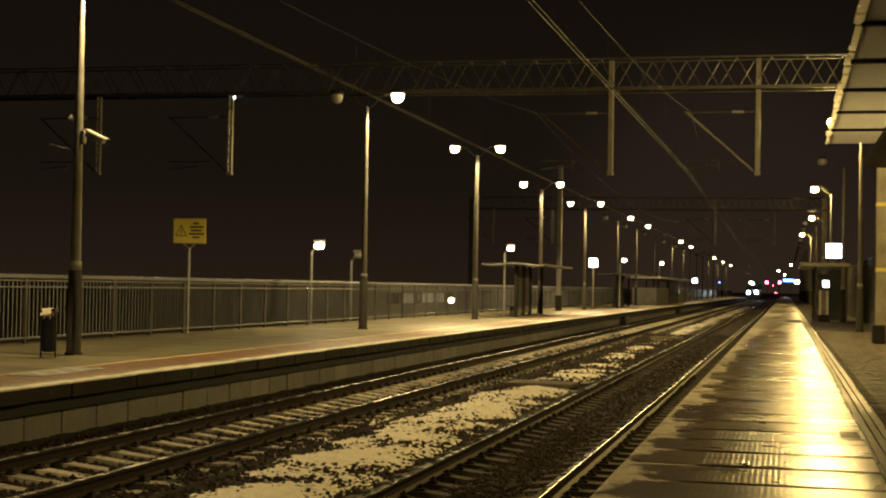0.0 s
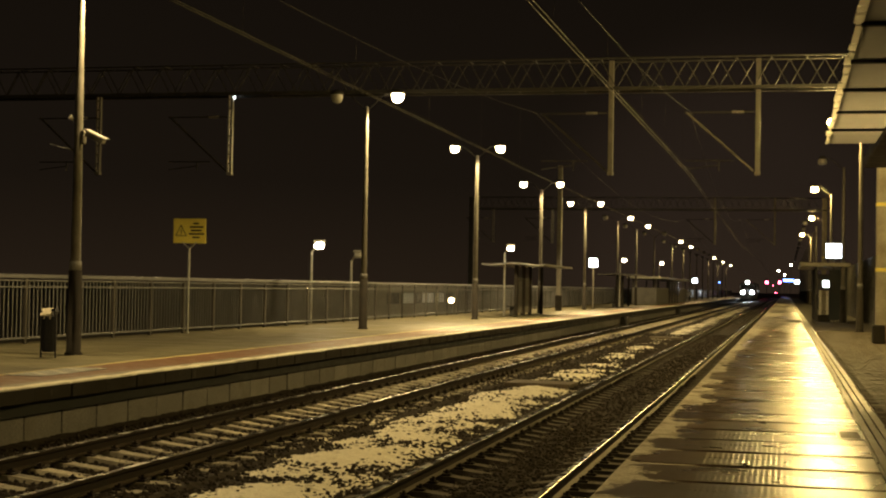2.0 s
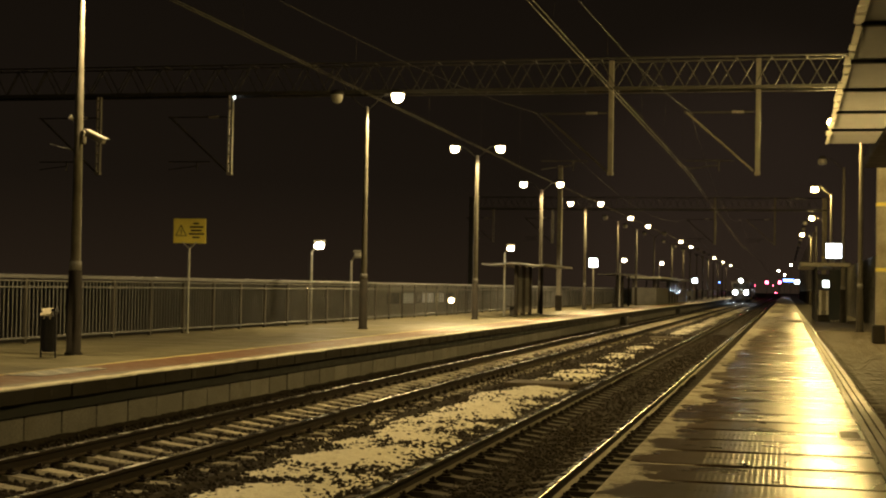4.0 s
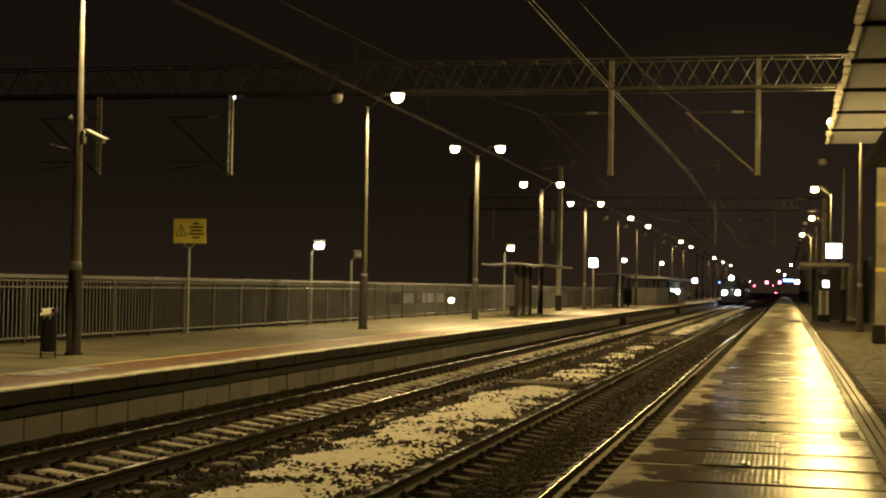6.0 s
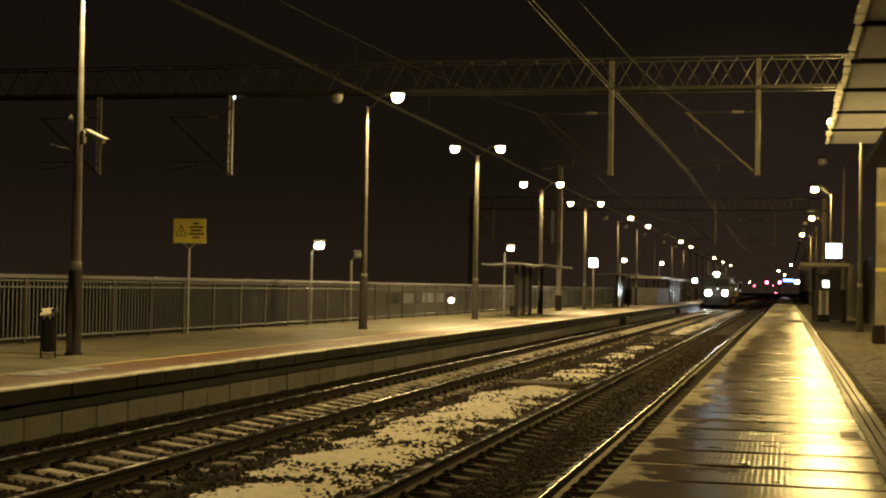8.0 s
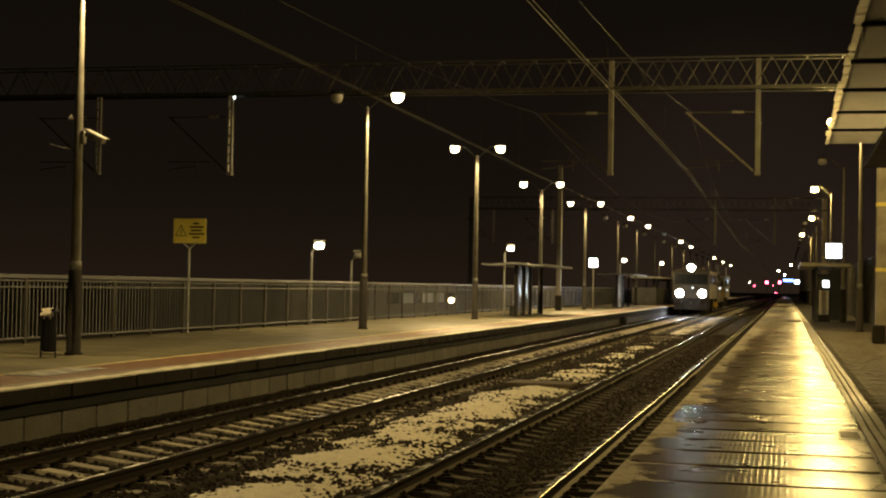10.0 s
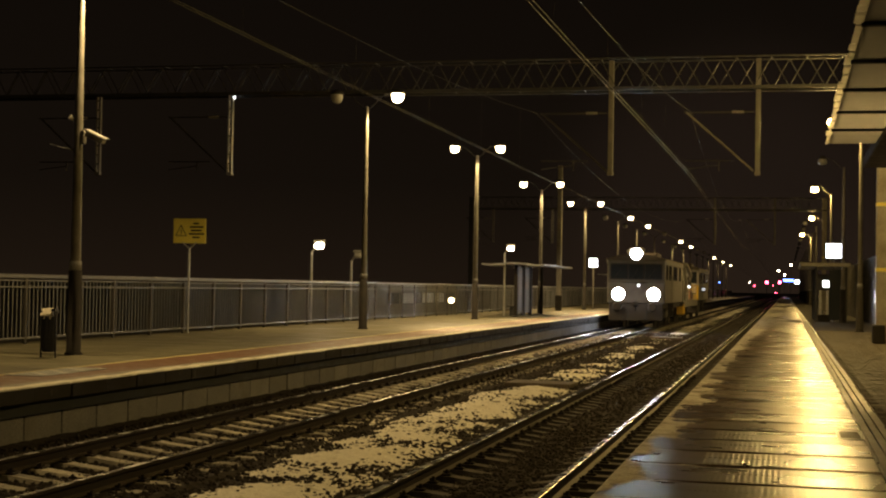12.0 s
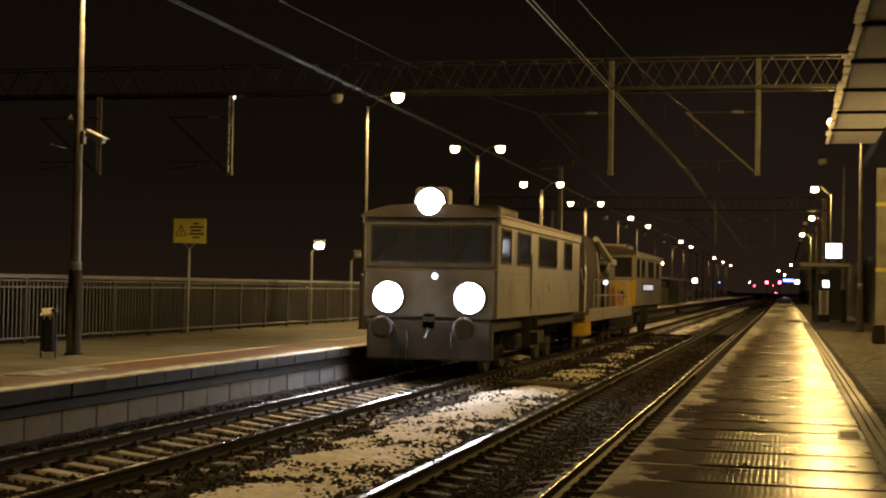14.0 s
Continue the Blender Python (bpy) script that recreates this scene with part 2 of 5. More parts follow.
# ---- mesh helpers ----
def empty(name, m=None, label="", category="", group="", kind=""):
    ob = new(name)
    if m is not None:
        ob.matrix_basis = m
    return tagged(ob, label, category, group, kind)


def mesh_of(name, bm, mats, smooth=False):
    me = bpy.data.meshes.new(name)
    bm.normal_update()
    if smooth:
        for f in bm.faces:
            if len(f.verts) != 4:
                for e in f.edges:
                    e.smooth = False
    bm.to_mesh(me)
    bm.free()
    for m in mats if isinstance(mats, (list, tuple)) else [mats]:
        me.materials.append(m)
    if smooth:
        for p in me.polygons:
            p.use_smooth = len(p.vertices) == 4
    return me


def part(name, bm, mats, parent=None, label="", smooth=False):
    ob = new(name, mesh_of(name, bm, mats, smooth))
    ob.parent = parent
    return tagged(ob, label)


def piece(name, me, parent, m):
    ob = new(name, me)
    ob.parent = parent
    ob.matrix_basis = m
    return ob


def box(bm, x0, x1, y0, y1, z0, z1, bevel=0.0, mat=0, m=None):
    vs = [bm.verts.new((x, y, z)) for z in (z0, z1) for x, y in ((x0, y0), (x1, y0), (x1, y1), (x0, y1))]
    fs = [bm.faces.new([vs[i] for i in f]) for f in ((3, 2, 1, 0), (4, 5, 6, 7), (0, 1, 5, 4), (1, 2, 6, 5), (2, 3, 7, 6), (3, 0, 4, 7))]
    for f in fs:
        f.material_index = mat
    if bevel:
        es = list({e for f in fs for e in f.edges})
        got = bmesh.ops.bevel(bm, geom=es, offset=bevel, segments=1, affect="EDGES", profile=0.5)
        for f in got["faces"]:
            f.material_index = mat
        vs = list({v for f in got["faces"] for v in f.verts} | {v for v in vs if v.is_valid})
    if m is not None:
        bmesh.ops.transform(bm, matrix=m, verts=vs)
    return vs


def bar(bm, p, q, r0, r1=None, seg=10, mat=0, caps=True):
    """A round bar from p to q."""
    r1 = r0 if r1 is None else r1
    p, q = Vector(p), Vector(q)
    m = (q - p).to_track_quat("Z", "Y").to_matrix()
    rings = []
    for c, r in ((p, r0), (q, r1)):
        rings.append([bm.verts.new(c + m @ Vector((r * math.cos(a), r * math.sin(a), 0))) for a in (2 * math.pi * (i + 0.5) / seg for i in range(seg))])
    for i in range(seg):
        f = bm.faces.new((rings[0][i], rings[0][(i + 1) % seg], rings[1][(i + 1) % seg], rings[1][i]))
        f.material_index = mat
    if caps:
        for f in (bm.faces.new(rings[0][::-1]), bm.faces.new(rings[1])):
            f.material_index = mat


def lathe(bm, rows, seg=16, mat=0, m=None):
    """A turned form about z; rows of (radius, z)."""
    m = m or Matrix()
    rings = [[bm.verts.new(m @ Vector((r * math.cos(2 * math.pi * i / seg), r * math.sin(2 * math.pi * i / seg), z))) for i in range(seg)] for r, z in rows]
    for a, b in zip(rings, rings[1:]):
        for i in range(seg):
            bm.faces.new((a[i], a[(i + 1) % seg], b[(i + 1) % seg], b[i])).material_index = mat
    bm.faces.new(rings[0][::-1]).material_index = mat
    bm.faces.new(rings[-1]).material_index = mat


def strip(bm, profile, y0, y1, closed=True, mats=None):
    """Extrudes an (x, z) profile along y."""
    a = [bm.verts.new((x, y0, z)) for x, z in profile]
    b = [bm.verts.new((x, y1, z)) for x, z in profile]
    k = len(profile)
    for i in range(k if closed else k - 1):
        f = bm.faces.new((a[i], b[i], b[(i + 1) % k], a[(i + 1) % k]))
        if mats:
            f.material_index = mats[i]
    if closed:
        bm.faces.new(a)
        bm.faces.new(b[::-1])


def B():
    return bmesh.new()


# ---- ground, track bed, snow ----
def make_ground():
    bm = B()
    xs = [-2500, -400, -60, -16, -9.0, -1.3, 8, 60, 400, 2500]
    ys = [-2500, -300, -40, 0, 40, 120, 300, 700, 2500]
    vs = [[bm.verts.new((x, y, -0.85)) for x in xs] for y in ys]
    for i in range(len(ys) - 1):
        for j in range(len(xs) - 1):
            bm.faces.new((vs[i][j], vs[i][j + 1], vs[i + 1][j + 1], vs[i + 1][j]))
    tagged(part("ground", bm, M_GROUND), "dark bare earth beyond the station at night", "ground", kind="structure")


def bed_level(x):
    if x < -8.55:
        return -0.2 + 0.16 * (-8.55 - x)
    d = min(abs(x - TRACK_R), abs(x - TRACK_L))
    if abs(x - TRACK_R) < 0.66:
        # the middle of the near track is filled up almost to the sleeper tops
        return -0.206 + 0.02 * math.cos(d / 0.66 * math.pi)
    if 0.86 < x - TRACK_L < 1.3:
        return -0.186
    if d < 1.3:
        return -0.238 + 0.016 * min(1.0, d / 0.75)
    return -0.235 + 0.03 * math.sin(min(1.0, (d - 1.3) / 0.8) * math.pi / 2)


def bed_height(x, y):
    n = noise.noise(Vector((x * 9, y * 9, 0.0))) * 0.018 + noise.noise(Vector((x * 2.3, y * 1.7, 4.0))) * 0.02
    return bed_level(x) + n


def grid(name, x0, x1, y0, y1, dx, dy, height, mat, parent=None):
    nx, ny = int(round((x1 - x0) / dx)), int(round((y1 - y0) / dy))
    vs = [(x0 + (x1 - x0) * i / nx, y0 + (y1 - y0) * j / ny) for j in range(ny + 1) for i in range(nx + 1)]
    vs = [(x, y, height(x, y)) for x, y in vs]
    fs = [(j * (nx + 1) + i, j * (nx + 1) + i + 1, (j + 1) * (nx + 1) + i + 1, (j + 1) * (nx + 1) + i) for j in range(ny) for i in range(nx)]
    me = bpy.data.meshes.new(name)
    me.from_pydata(vs, [], fs)
    me.materials.append(mat)
    ob = new(name, me)
    ob.parent = parent
    return ob


def make_bed():
    root = empty("track_bed", None, "dark brown ballast bed under two tracks", "ballast", kind="structure")
    grid("ballast_sheet", -9.17, -1.34, 5.0, 36.0, 0.07, 0.08, bed_height, M_BALLAST, root)
    grid("ballast_sheet", -9.17, -1.34, 36.0, 130.0, 0.14, 0.4, bed_height, M_BALLAST, root)
    grid("ballast_sheet", -9.17, -1.34, 130.0, 700.0, 0.4, 10.0, bed_height, M_BALLAST, root)
    grid("ballast_sheet", -9.17, -1.34, -60.0, 5.0, 0.4, 1.0, bed_height, M_BALLAST, root)


def make_stones():
    rng = np.random.default_rng(5)
    corners = np.array([(-1, -1, -1), (1, -1, -1), (1, 1, -1), (-1, 1, -1), (-1, -1, 1), (1, -1, 1), (1, 1, 1), (-1, 1, 1)], float) * 0.5
    quads = np.array([(3, 2, 1, 0), (4, 5, 6, 7), (0, 1, 5, 4), (1, 2, 6, 5), (2, 3, 7, 6), (3, 0, 4, 7)])
    verts, faces, k = [], [], 0
    for y0, y1, count in ((7.5, 14.0, 13000), (14.0, 22.0, 12000), (22.0, 40.0, 12000), (40.0, 70.0, 12000)):
        for _ in range(count):
            x, y = rng.uniform(-9.0, -1.4), rng.uniform(y0, y1)
            s = rng.uniform(0.02, 0.048) * (1.0 if y < 40 else 1.5)
            c = corners * (1 + rng.uniform(-0.35, 0.35, (8, 3)))
            a, b = rng.uniform(0, 6.28), rng.uniform(0, 6.28)
            ra = np.array([(math.cos(a), -math.sin(a), 0), (math.sin(a), math.cos(a), 0), (0, 0, 1)])
            rb = np.array([(1, 0, 0), (0, math.cos(b), -math.sin(b)), (0, math.sin(b), math.cos(b))])
            lift = 0.03 if abs(x + 5.08) < 1.0 and rng.uniform() < 0.035 else 0.0
            c = (c * (s, s * 0.85, s * 0.7)) @ ra.T @ rb.T + (x, y, bed_height(x, y) + s * 0.16 + lift)
            verts.append(c)
            faces.append(quads + k)
            k += 8
    me = bpy.data.meshes.new("ballast_stones")
    me.from_pydata(np.concatenate(verts).tolist(), [], np.concatenate(faces).tolist())
    me.materials.append(M_STONE)
    tagged(new("ballast_stones", me), "loose dark ballast stones between the rails", "ballast", kind="stuff")


def snow_height(x, y):
    """Thin old snow, lying in drifts between the two tracks, stones showing through."""
    mid, half = -5.08 + 0.1 * math.sin(y * 0.21), 0.95 - 0.2 * min(1.0, max(0.0, (y - 25) / 20))
    edge = (abs(x - mid) / half) ** 2
    n = noise.noise(Vector((x * 0.9, y * 0.85, 8.0))) * 0.045 + noise.noise(Vector((x * 5, y * 5, 2.0))) * 0.028 + noise.noise(Vector((x * 19, y * 19, 6.0))) * 0.017
    n -= 0.045 * max(0.0, noise.noise(Vector((x * 0.25, y * 0.33, 12.0)))) * min(1.0, max(0.0, (y - 22) / 12))
    return bed_level(x) + 0.034 + n - 0.05 * edge - 0.02 * min(1.0, max(0.0, (y - 25) / 20)) - (0.1 if edge > 1.5 else 0.0)


def frost_height(x, y):
    """Trodden frost along the near platform's edge, torn into streaks on the inner side."""
    u = (x - EDGE_R) / (0.42 + 0.03 * max(0.0, y - 33.0))
    n = noise.noise(Vector((x * 2.2, y * 1.3, 3.0))) * 0.55 + noise.noise(Vector((x * 6, y * 4.5, 9.0))) * 0.3 + noise.noise(Vector((x * 24, y * 20, 1.0))) * 0.34
    return PLAT + max(-0.02, min(0.006, 0.016 * (0.45 + n - u)))


def ridge_height(x, y):
    n = noise.noise(Vector((x * 9, y * 2.6, 5.0))) * 0.5 + noise.noise(Vector((x * 4, y * 0.7, 2.0))) * 0.5
    return PLAT + 0.002 + max(-0.02, 0.03 * (0.62 + n - ((x - EDGE_L + 0.1) / 0.09) ** 2))


def make_frost():
    root = empty("platform_frost", None, "thin torn frost film along the platform edge", "frost", kind="stuff")
    grid("frost_film", EDGE_R + 0.01, EDGE_R + 1.1, 8.0, 34.0, 0.03, 0.045, frost_height, M_FROST, root)
    grid("frost_film", EDGE_R + 0.01, EDGE_R + 1.94, 34.0, 110.0, 0.05, 0.2, frost_height, M_FROST, root)
    grid("frost_film", EDGE_R + 0.01, EDGE_R + 1.94, 110.0, 300.0, 0.1, 1.0, frost_height, M_FROST, root)
    root = empty("edge_snow", None, "narrow crusted snow ridge on the platform edge", "snow", kind="stuff")
    grid("snow_ridge", EDGE_L - 0.2, EDGE_L - 0.005, 12.0, 60.0, 0.025, 0.06, ridge_height, M_SNOW, root)
    grid("snow_ridge", EDGE_L - 0.2, EDGE_L - 0.005, 60.0, 200.0, 0.04, 0.4, ridge_height, M_SNOW, root)


def make_plank():
    root = empty("crossing_plank", pose(-5.1, 31.2, -0.2, 0, 0, -3), "weathered dark timber plank lying between the tracks", "plank")
    bm = B()
    box(bm, -0.7, 0.7, -0.55, 0.55, 0.0, 0.09, 0.015)
    part("board", bm, M_PLANK, root)
    root = empty("crossing_plank", pose(-5.0, 63.5, -0.2, 0, 0, 2), "wet timber plank lying between the tracks further off", "plank")
    bm = B()
    box(bm, -0.7, 0.7, -0.6, 0.6, 0.0, 0.09, 0.015)
    part("board", bm, M_PLANK, root)
    for y in (84.0, 127.0):
        root = empty("cable_box", pose(EDGE_L + 0.08, y, -0.12), "dark metal cable box at the foot of the platform wall", "cable box", "cable boxes at the platform wall")
        bm = B()
        box(bm, -0.2, 0.2, -0.5, 0.5, 0.0, 0.42, 0.03)
        part("case", bm, M_DARK, root)
        bm = B()
        box(bm, -0.23, 0.23, -0.54, 0.54, 0.42, 0.46, 0.012)
        part("lid", bm, M_DARK, root)


def make_snow():
    root = empty("snow_drift", None, "patchy old snow lying on the ballast between the tracks", "snow", kind="stuff")
    for y0, y1, dx, dy in ((6.0, 30.0, 0.04, 0.05), (30.0, 60.0, 0.06, 0.12), (60.0, 200.0, 0.12, 0.6)):
        grid("snow_sheet", -6.4, -3.95, y0, y1, dx, dy, snow_height, M_SNOW, root)


RAIL_PROFILE = [(-0.036, -0.004), (-0.031, 0.0), (0.031, 0.0), (0.036, -0.004), (0.036, -0.034), (0.009, -0.048), (0.009, -0.125), (0.066, -0.142), (0.066, -0.149), (-0.066, -0.149), (-0.066, -0.142), (-0.009, -0.125), (-0.009, -0.048), (-0.036, -0.034)]
RAIL_MATS = [0, 0, 0, 1, 1, 1, 2, 1, 1, 1, 2, 1, 1, 1]


def sleeper_mesh(mat):
    bm = B()
    prof = [(-1.25, -0.19), (-1.1, -0.168), (-0.6, -0.164), (-0.3, -0.2), (0.0, -0.232), (0.3, -0.2), (0.6, -0.164), (1.1, -0.168), (1.25, -0.19)]
    top = [[bm.verts.new((x, s * 0.10, z)) for x, z in prof] for s in (-1, 1)]
    low = [[bm.verts.new((x, s * 0.14, -0.36)) for x, z in prof] for s in (-1, 1)]
    for i in range(len(prof) - 1):
        bm.faces.new((top[0][i], top[0][i + 1], top[1][i + 1], top[1][i]))
        bm.faces.new((low[0][i], low[0][i + 1], top[0][i + 1], top[0][i]))
        bm.faces.new((top[1][i], top[1][i + 1], low[1][i + 1], low[1][i]))
    bm.faces.new((low[0][0], top[0][0], top[1][0], low[1][0]))
    bm.faces.new((top[0][-1], low[0][-1], low[1][-1], top[1][-1]))
    bmesh.ops.bevel(bm, geom=[e for e in bm.edges if all(abs(v.co.y) == 0.10 for v in e.verts)], offset=0.012, segments=1, affect="EDGES")
    return mesh_of("sleeper", bm, mat)


def clip_mesh():
    bm = B()
    box(bm, -0.055, 0.055, -0.055, 0.055, -0.165, -0.142, 0.008)
    bar(bm, (-0.02, -0.04, -0.14), (0.03, 0.03, -0.118), 0.011, seg=6)
    bar(bm, (0.0, 0.0, -0.15), (0.0, 0.0, -0.095), 0.016, seg=6)
    return mesh_of("clip", bm, M_RUST)


def make_track(name, x, mat, label):
    root = empty(name, pose(x, 0, 0), label, "railway track", kind="structure")
    for s in (-1, 1):
        bm = B()
        strip(bm, [(s * 0.7525 + a, b) for a, b in RAIL_PROFILE], -60, 700, mats=RAIL_MATS)
        part("rail", bm, [M_RAIL, M_RUST, M_FOOT], root, "worn steel rail with a bright head")
    sl, cl = sleeper_mesh(mat), clip_mesh()
    shift = 0.12 if x == TRACK_R else 0.305
    rng = random.Random(3)
    for i in range(150):
        y = 6.0 + shift + 0.6 * i
        ob = piece("sleeper", sl, root, pose(rng.uniform(-0.02, 0.02), y, rng.uniform(-0.008, 0.004), 0, 0, rng.uniform(-0.6, 0.6)))
        if y < 36:
            for s in (-1, 1):
                for d in (-1, 1):
                    piece("clip", cl, ob, pose(s * 0.7525 + d * 0.105, 0, 0, 0, 0, 0 if d < 0 else 180))
    bm = B()
    for i in range(150, 620):
        y = 6.0 + shift + 0.6 * i
        box(bm, -1.25, 1.25, y - 0.11, y + 0.11, -0.3, -0.18)
    tagged(part("far_sleepers", bm, mat, root), kind="stuff")


# ---- platforms ----
def make_platform_left():
    root = empty("platform_left", None, "paved island platform with frosted edge and concrete panel wall", "platform", kind="structure")
    y0, y1 = -60.0, 480.0
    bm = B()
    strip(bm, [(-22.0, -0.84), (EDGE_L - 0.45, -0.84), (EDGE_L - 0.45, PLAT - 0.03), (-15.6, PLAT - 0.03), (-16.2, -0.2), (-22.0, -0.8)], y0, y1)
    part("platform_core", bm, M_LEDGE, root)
    for nm, xa, xb, mat, lab in (("paving", -15.6, -10.62, M_PAVE, "damp grey block paving"), ("yellow_line", -10.62, -10.48, M_LINE, "worn pale yellow safety line"), ("warning_strip", -10.48, -9.5, M_RED, "damp reddish paver strip")):
        bm = B()
        box(bm, xa, xb, y0, y1, PLAT - 0.028, PLAT + (0.004 if nm == "yellow_line" else 0.0))
        part(nm, bm, mat, root, lab)
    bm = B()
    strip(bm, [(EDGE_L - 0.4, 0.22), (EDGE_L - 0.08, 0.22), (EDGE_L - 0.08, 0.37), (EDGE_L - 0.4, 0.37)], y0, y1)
    part("ledge_beam", bm, M_LEDGE, root, "beam under the platform edge, its shade in the colour")
    bm = B()
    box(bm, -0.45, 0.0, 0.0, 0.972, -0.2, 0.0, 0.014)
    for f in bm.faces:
        # tops get the frosted stone, sides the colour with shade put in
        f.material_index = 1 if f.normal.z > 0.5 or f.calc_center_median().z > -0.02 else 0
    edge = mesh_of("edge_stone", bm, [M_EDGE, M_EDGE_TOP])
    bm = B()
    box(bm, -0.1, 0.0, 0.0, 0.955, -0.62, 0.222, 0.012)
    panel = mesh_of("wall_panel", bm, M_PANEL)
    rng = random.Random(8)
    for i in range(290):
        y = -12.02 + 0.985 * i
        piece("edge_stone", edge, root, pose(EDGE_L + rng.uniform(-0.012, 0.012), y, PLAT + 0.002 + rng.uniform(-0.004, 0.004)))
        if i < 180:
            piece("wall_panel", panel, root, pose(EDGE_L - 0.13 + rng.uniform(-0.006, 0.006), y, rng.uniform(-0.004, 0.0), 0, 0, 0))
    bm = B()
    for i in range(180, 290):
        y = -12.02 + 0.985 * i
        box(bm, EDGE_L - 0.23, EDGE_L - 0.13, y + 0.01, y + 0.975, -0.62, 0.222)
    tagged(part("far_wall_panels", bm, M_PANEL, root), kind="stuff")
    bm = B()
    box(bm, EDGE_L - 0.45, EDGE_L, -12.02 + 0.985 * 290, 480, 0.375, PLAT)
    tagged(part("far_edge_stones", bm, M_EDGE_TOP, root), kind="stuff")


def slab_mesh(crown):
    bm = B()
    box(bm, 0.0, 1.945, 0.0, 0.915, -0.073, 0.0, 0.016)
    if crown:
        # low anti-slip ribs that run along the platform, some worn flatter than others
        for i in range(20):
            x = 0.6 + i * 0.0425
            for y0, y1 in ((0.07, 0.43), (0.5, 0.86)):
                rows = [[bm.verts.new((x + dx, y, dz * crown)) for dx, dz in ((-0.014, 0.0), (-0.011, 0.5), (-0.006, 0.88), (0.0, 1.0), (0.006, 0.88), (0.011, 0.5), (0.014, 0.0))] for y in (y0, y1)]
                for k in range(6):
                    bm.faces.new((rows[0][k], rows[0][k + 1], rows[1][k + 1], rows[1][k]))
                bm.faces.new(rows[0][::-1])
                bm.faces.new(rows[1])
    return mesh_of("slab", bm, M_SLAB)


def make_platform_right():
    root = empty("platform_right", None, "wet studded slab platform with frosted edge and block paving", "platform", kind="structure")
    y0, y1 = -60.0, 460.0
    bm = B()
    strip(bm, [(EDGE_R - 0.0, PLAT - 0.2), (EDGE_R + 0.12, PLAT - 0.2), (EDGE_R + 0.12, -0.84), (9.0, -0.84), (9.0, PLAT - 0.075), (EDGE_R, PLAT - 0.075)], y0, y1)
    # core below the slabs shares the edge's near-black, shade included
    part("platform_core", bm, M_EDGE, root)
    near, far = [slab_mesh(c) for c in (0.0014, 0.0011, 0.0008, 0.0005)], slab_mesh(0.0)
    rng = random.Random(12)
    for i in range(140):
        y = 3.5 + 1.0 * i
        piece("slab", rng.choice(near) if 2 < i < 60 else far, root, pose(EDGE_R, y, PLAT + rng.uniform(-0.003, 0.003), rng.uniform(-0.16, 0.16), rng.uniform(-0.06, 0.06)))
    bm = B()
    for k in range(63):
        box(bm, EDGE_R, 0.73, y0 + k, y0 + k + 0.99, PLAT - 0.07, PLAT)
    for k in range(0, 310):
        box(bm, EDGE_R, 0.73, 143.5 + k, 143.5 + k + 0.99, PLAT - 0.07, PLAT)
    tagged(part("far_slabs", bm, M_SLAB, root), kind="stuff")
    bm = B()
    for a in (0.742, 0.825, 0.908):
        box(bm, a, a + 0.07, y0, y1, PLAT - 0.07, PLAT + 0.008, 0.006)
    part("guide_strip", bm, M_GUIDE, root, "raised three-ribbed guide strip of pale concrete")
    bm = B()
    box(bm, 0.73, 1.0, y0, y1, PLAT - 0.075, PLAT - 0.012)
    part("strip_bed", bm, M_SLAB, root)
    # block paving: the nearest blocks singly, the rest joined
    bm = B()
    box(bm, -0.095, 0.095, -0.045, 0.045, -0.07, 0.0, 0.007)
    block = mesh_of("paving_block", bm, M_BRICK)
    rng = random.Random(4)
    rest = B()
    made = 0
    for j in range(440):
        y = 9.0 + 0.1 * j
        for i in range(22):
            x = 1.11 + 0.2 * i + (0.1 if j % 2 else 0.0)
            if x > 1.35 + (y - 9.0) * 0.075:
                continue
            z = PLAT + rng.uniform(-0.005, 0.003)
            if made < 290 and y > 13.0:
                piece("paving_block", block, root, pose(x, y, z, rng.uniform(-0.4, 0.4), rng.uniform(-0.4, 0.4)))
                made += 1
            else:
                box(rest, x - 0.095, x + 0.095, y - 0.045, y + 0.045, PLAT - 0.07, z)
    tagged(part("paving_blocks", rest, M_BRICK, root), kind="stuff")
    bm = B()
    box(bm, 1.0, 9.0, y0, y1, PLAT - 0.075, PLAT - 0.012)
    part("paving_bed", bm, M_JOINT, root)


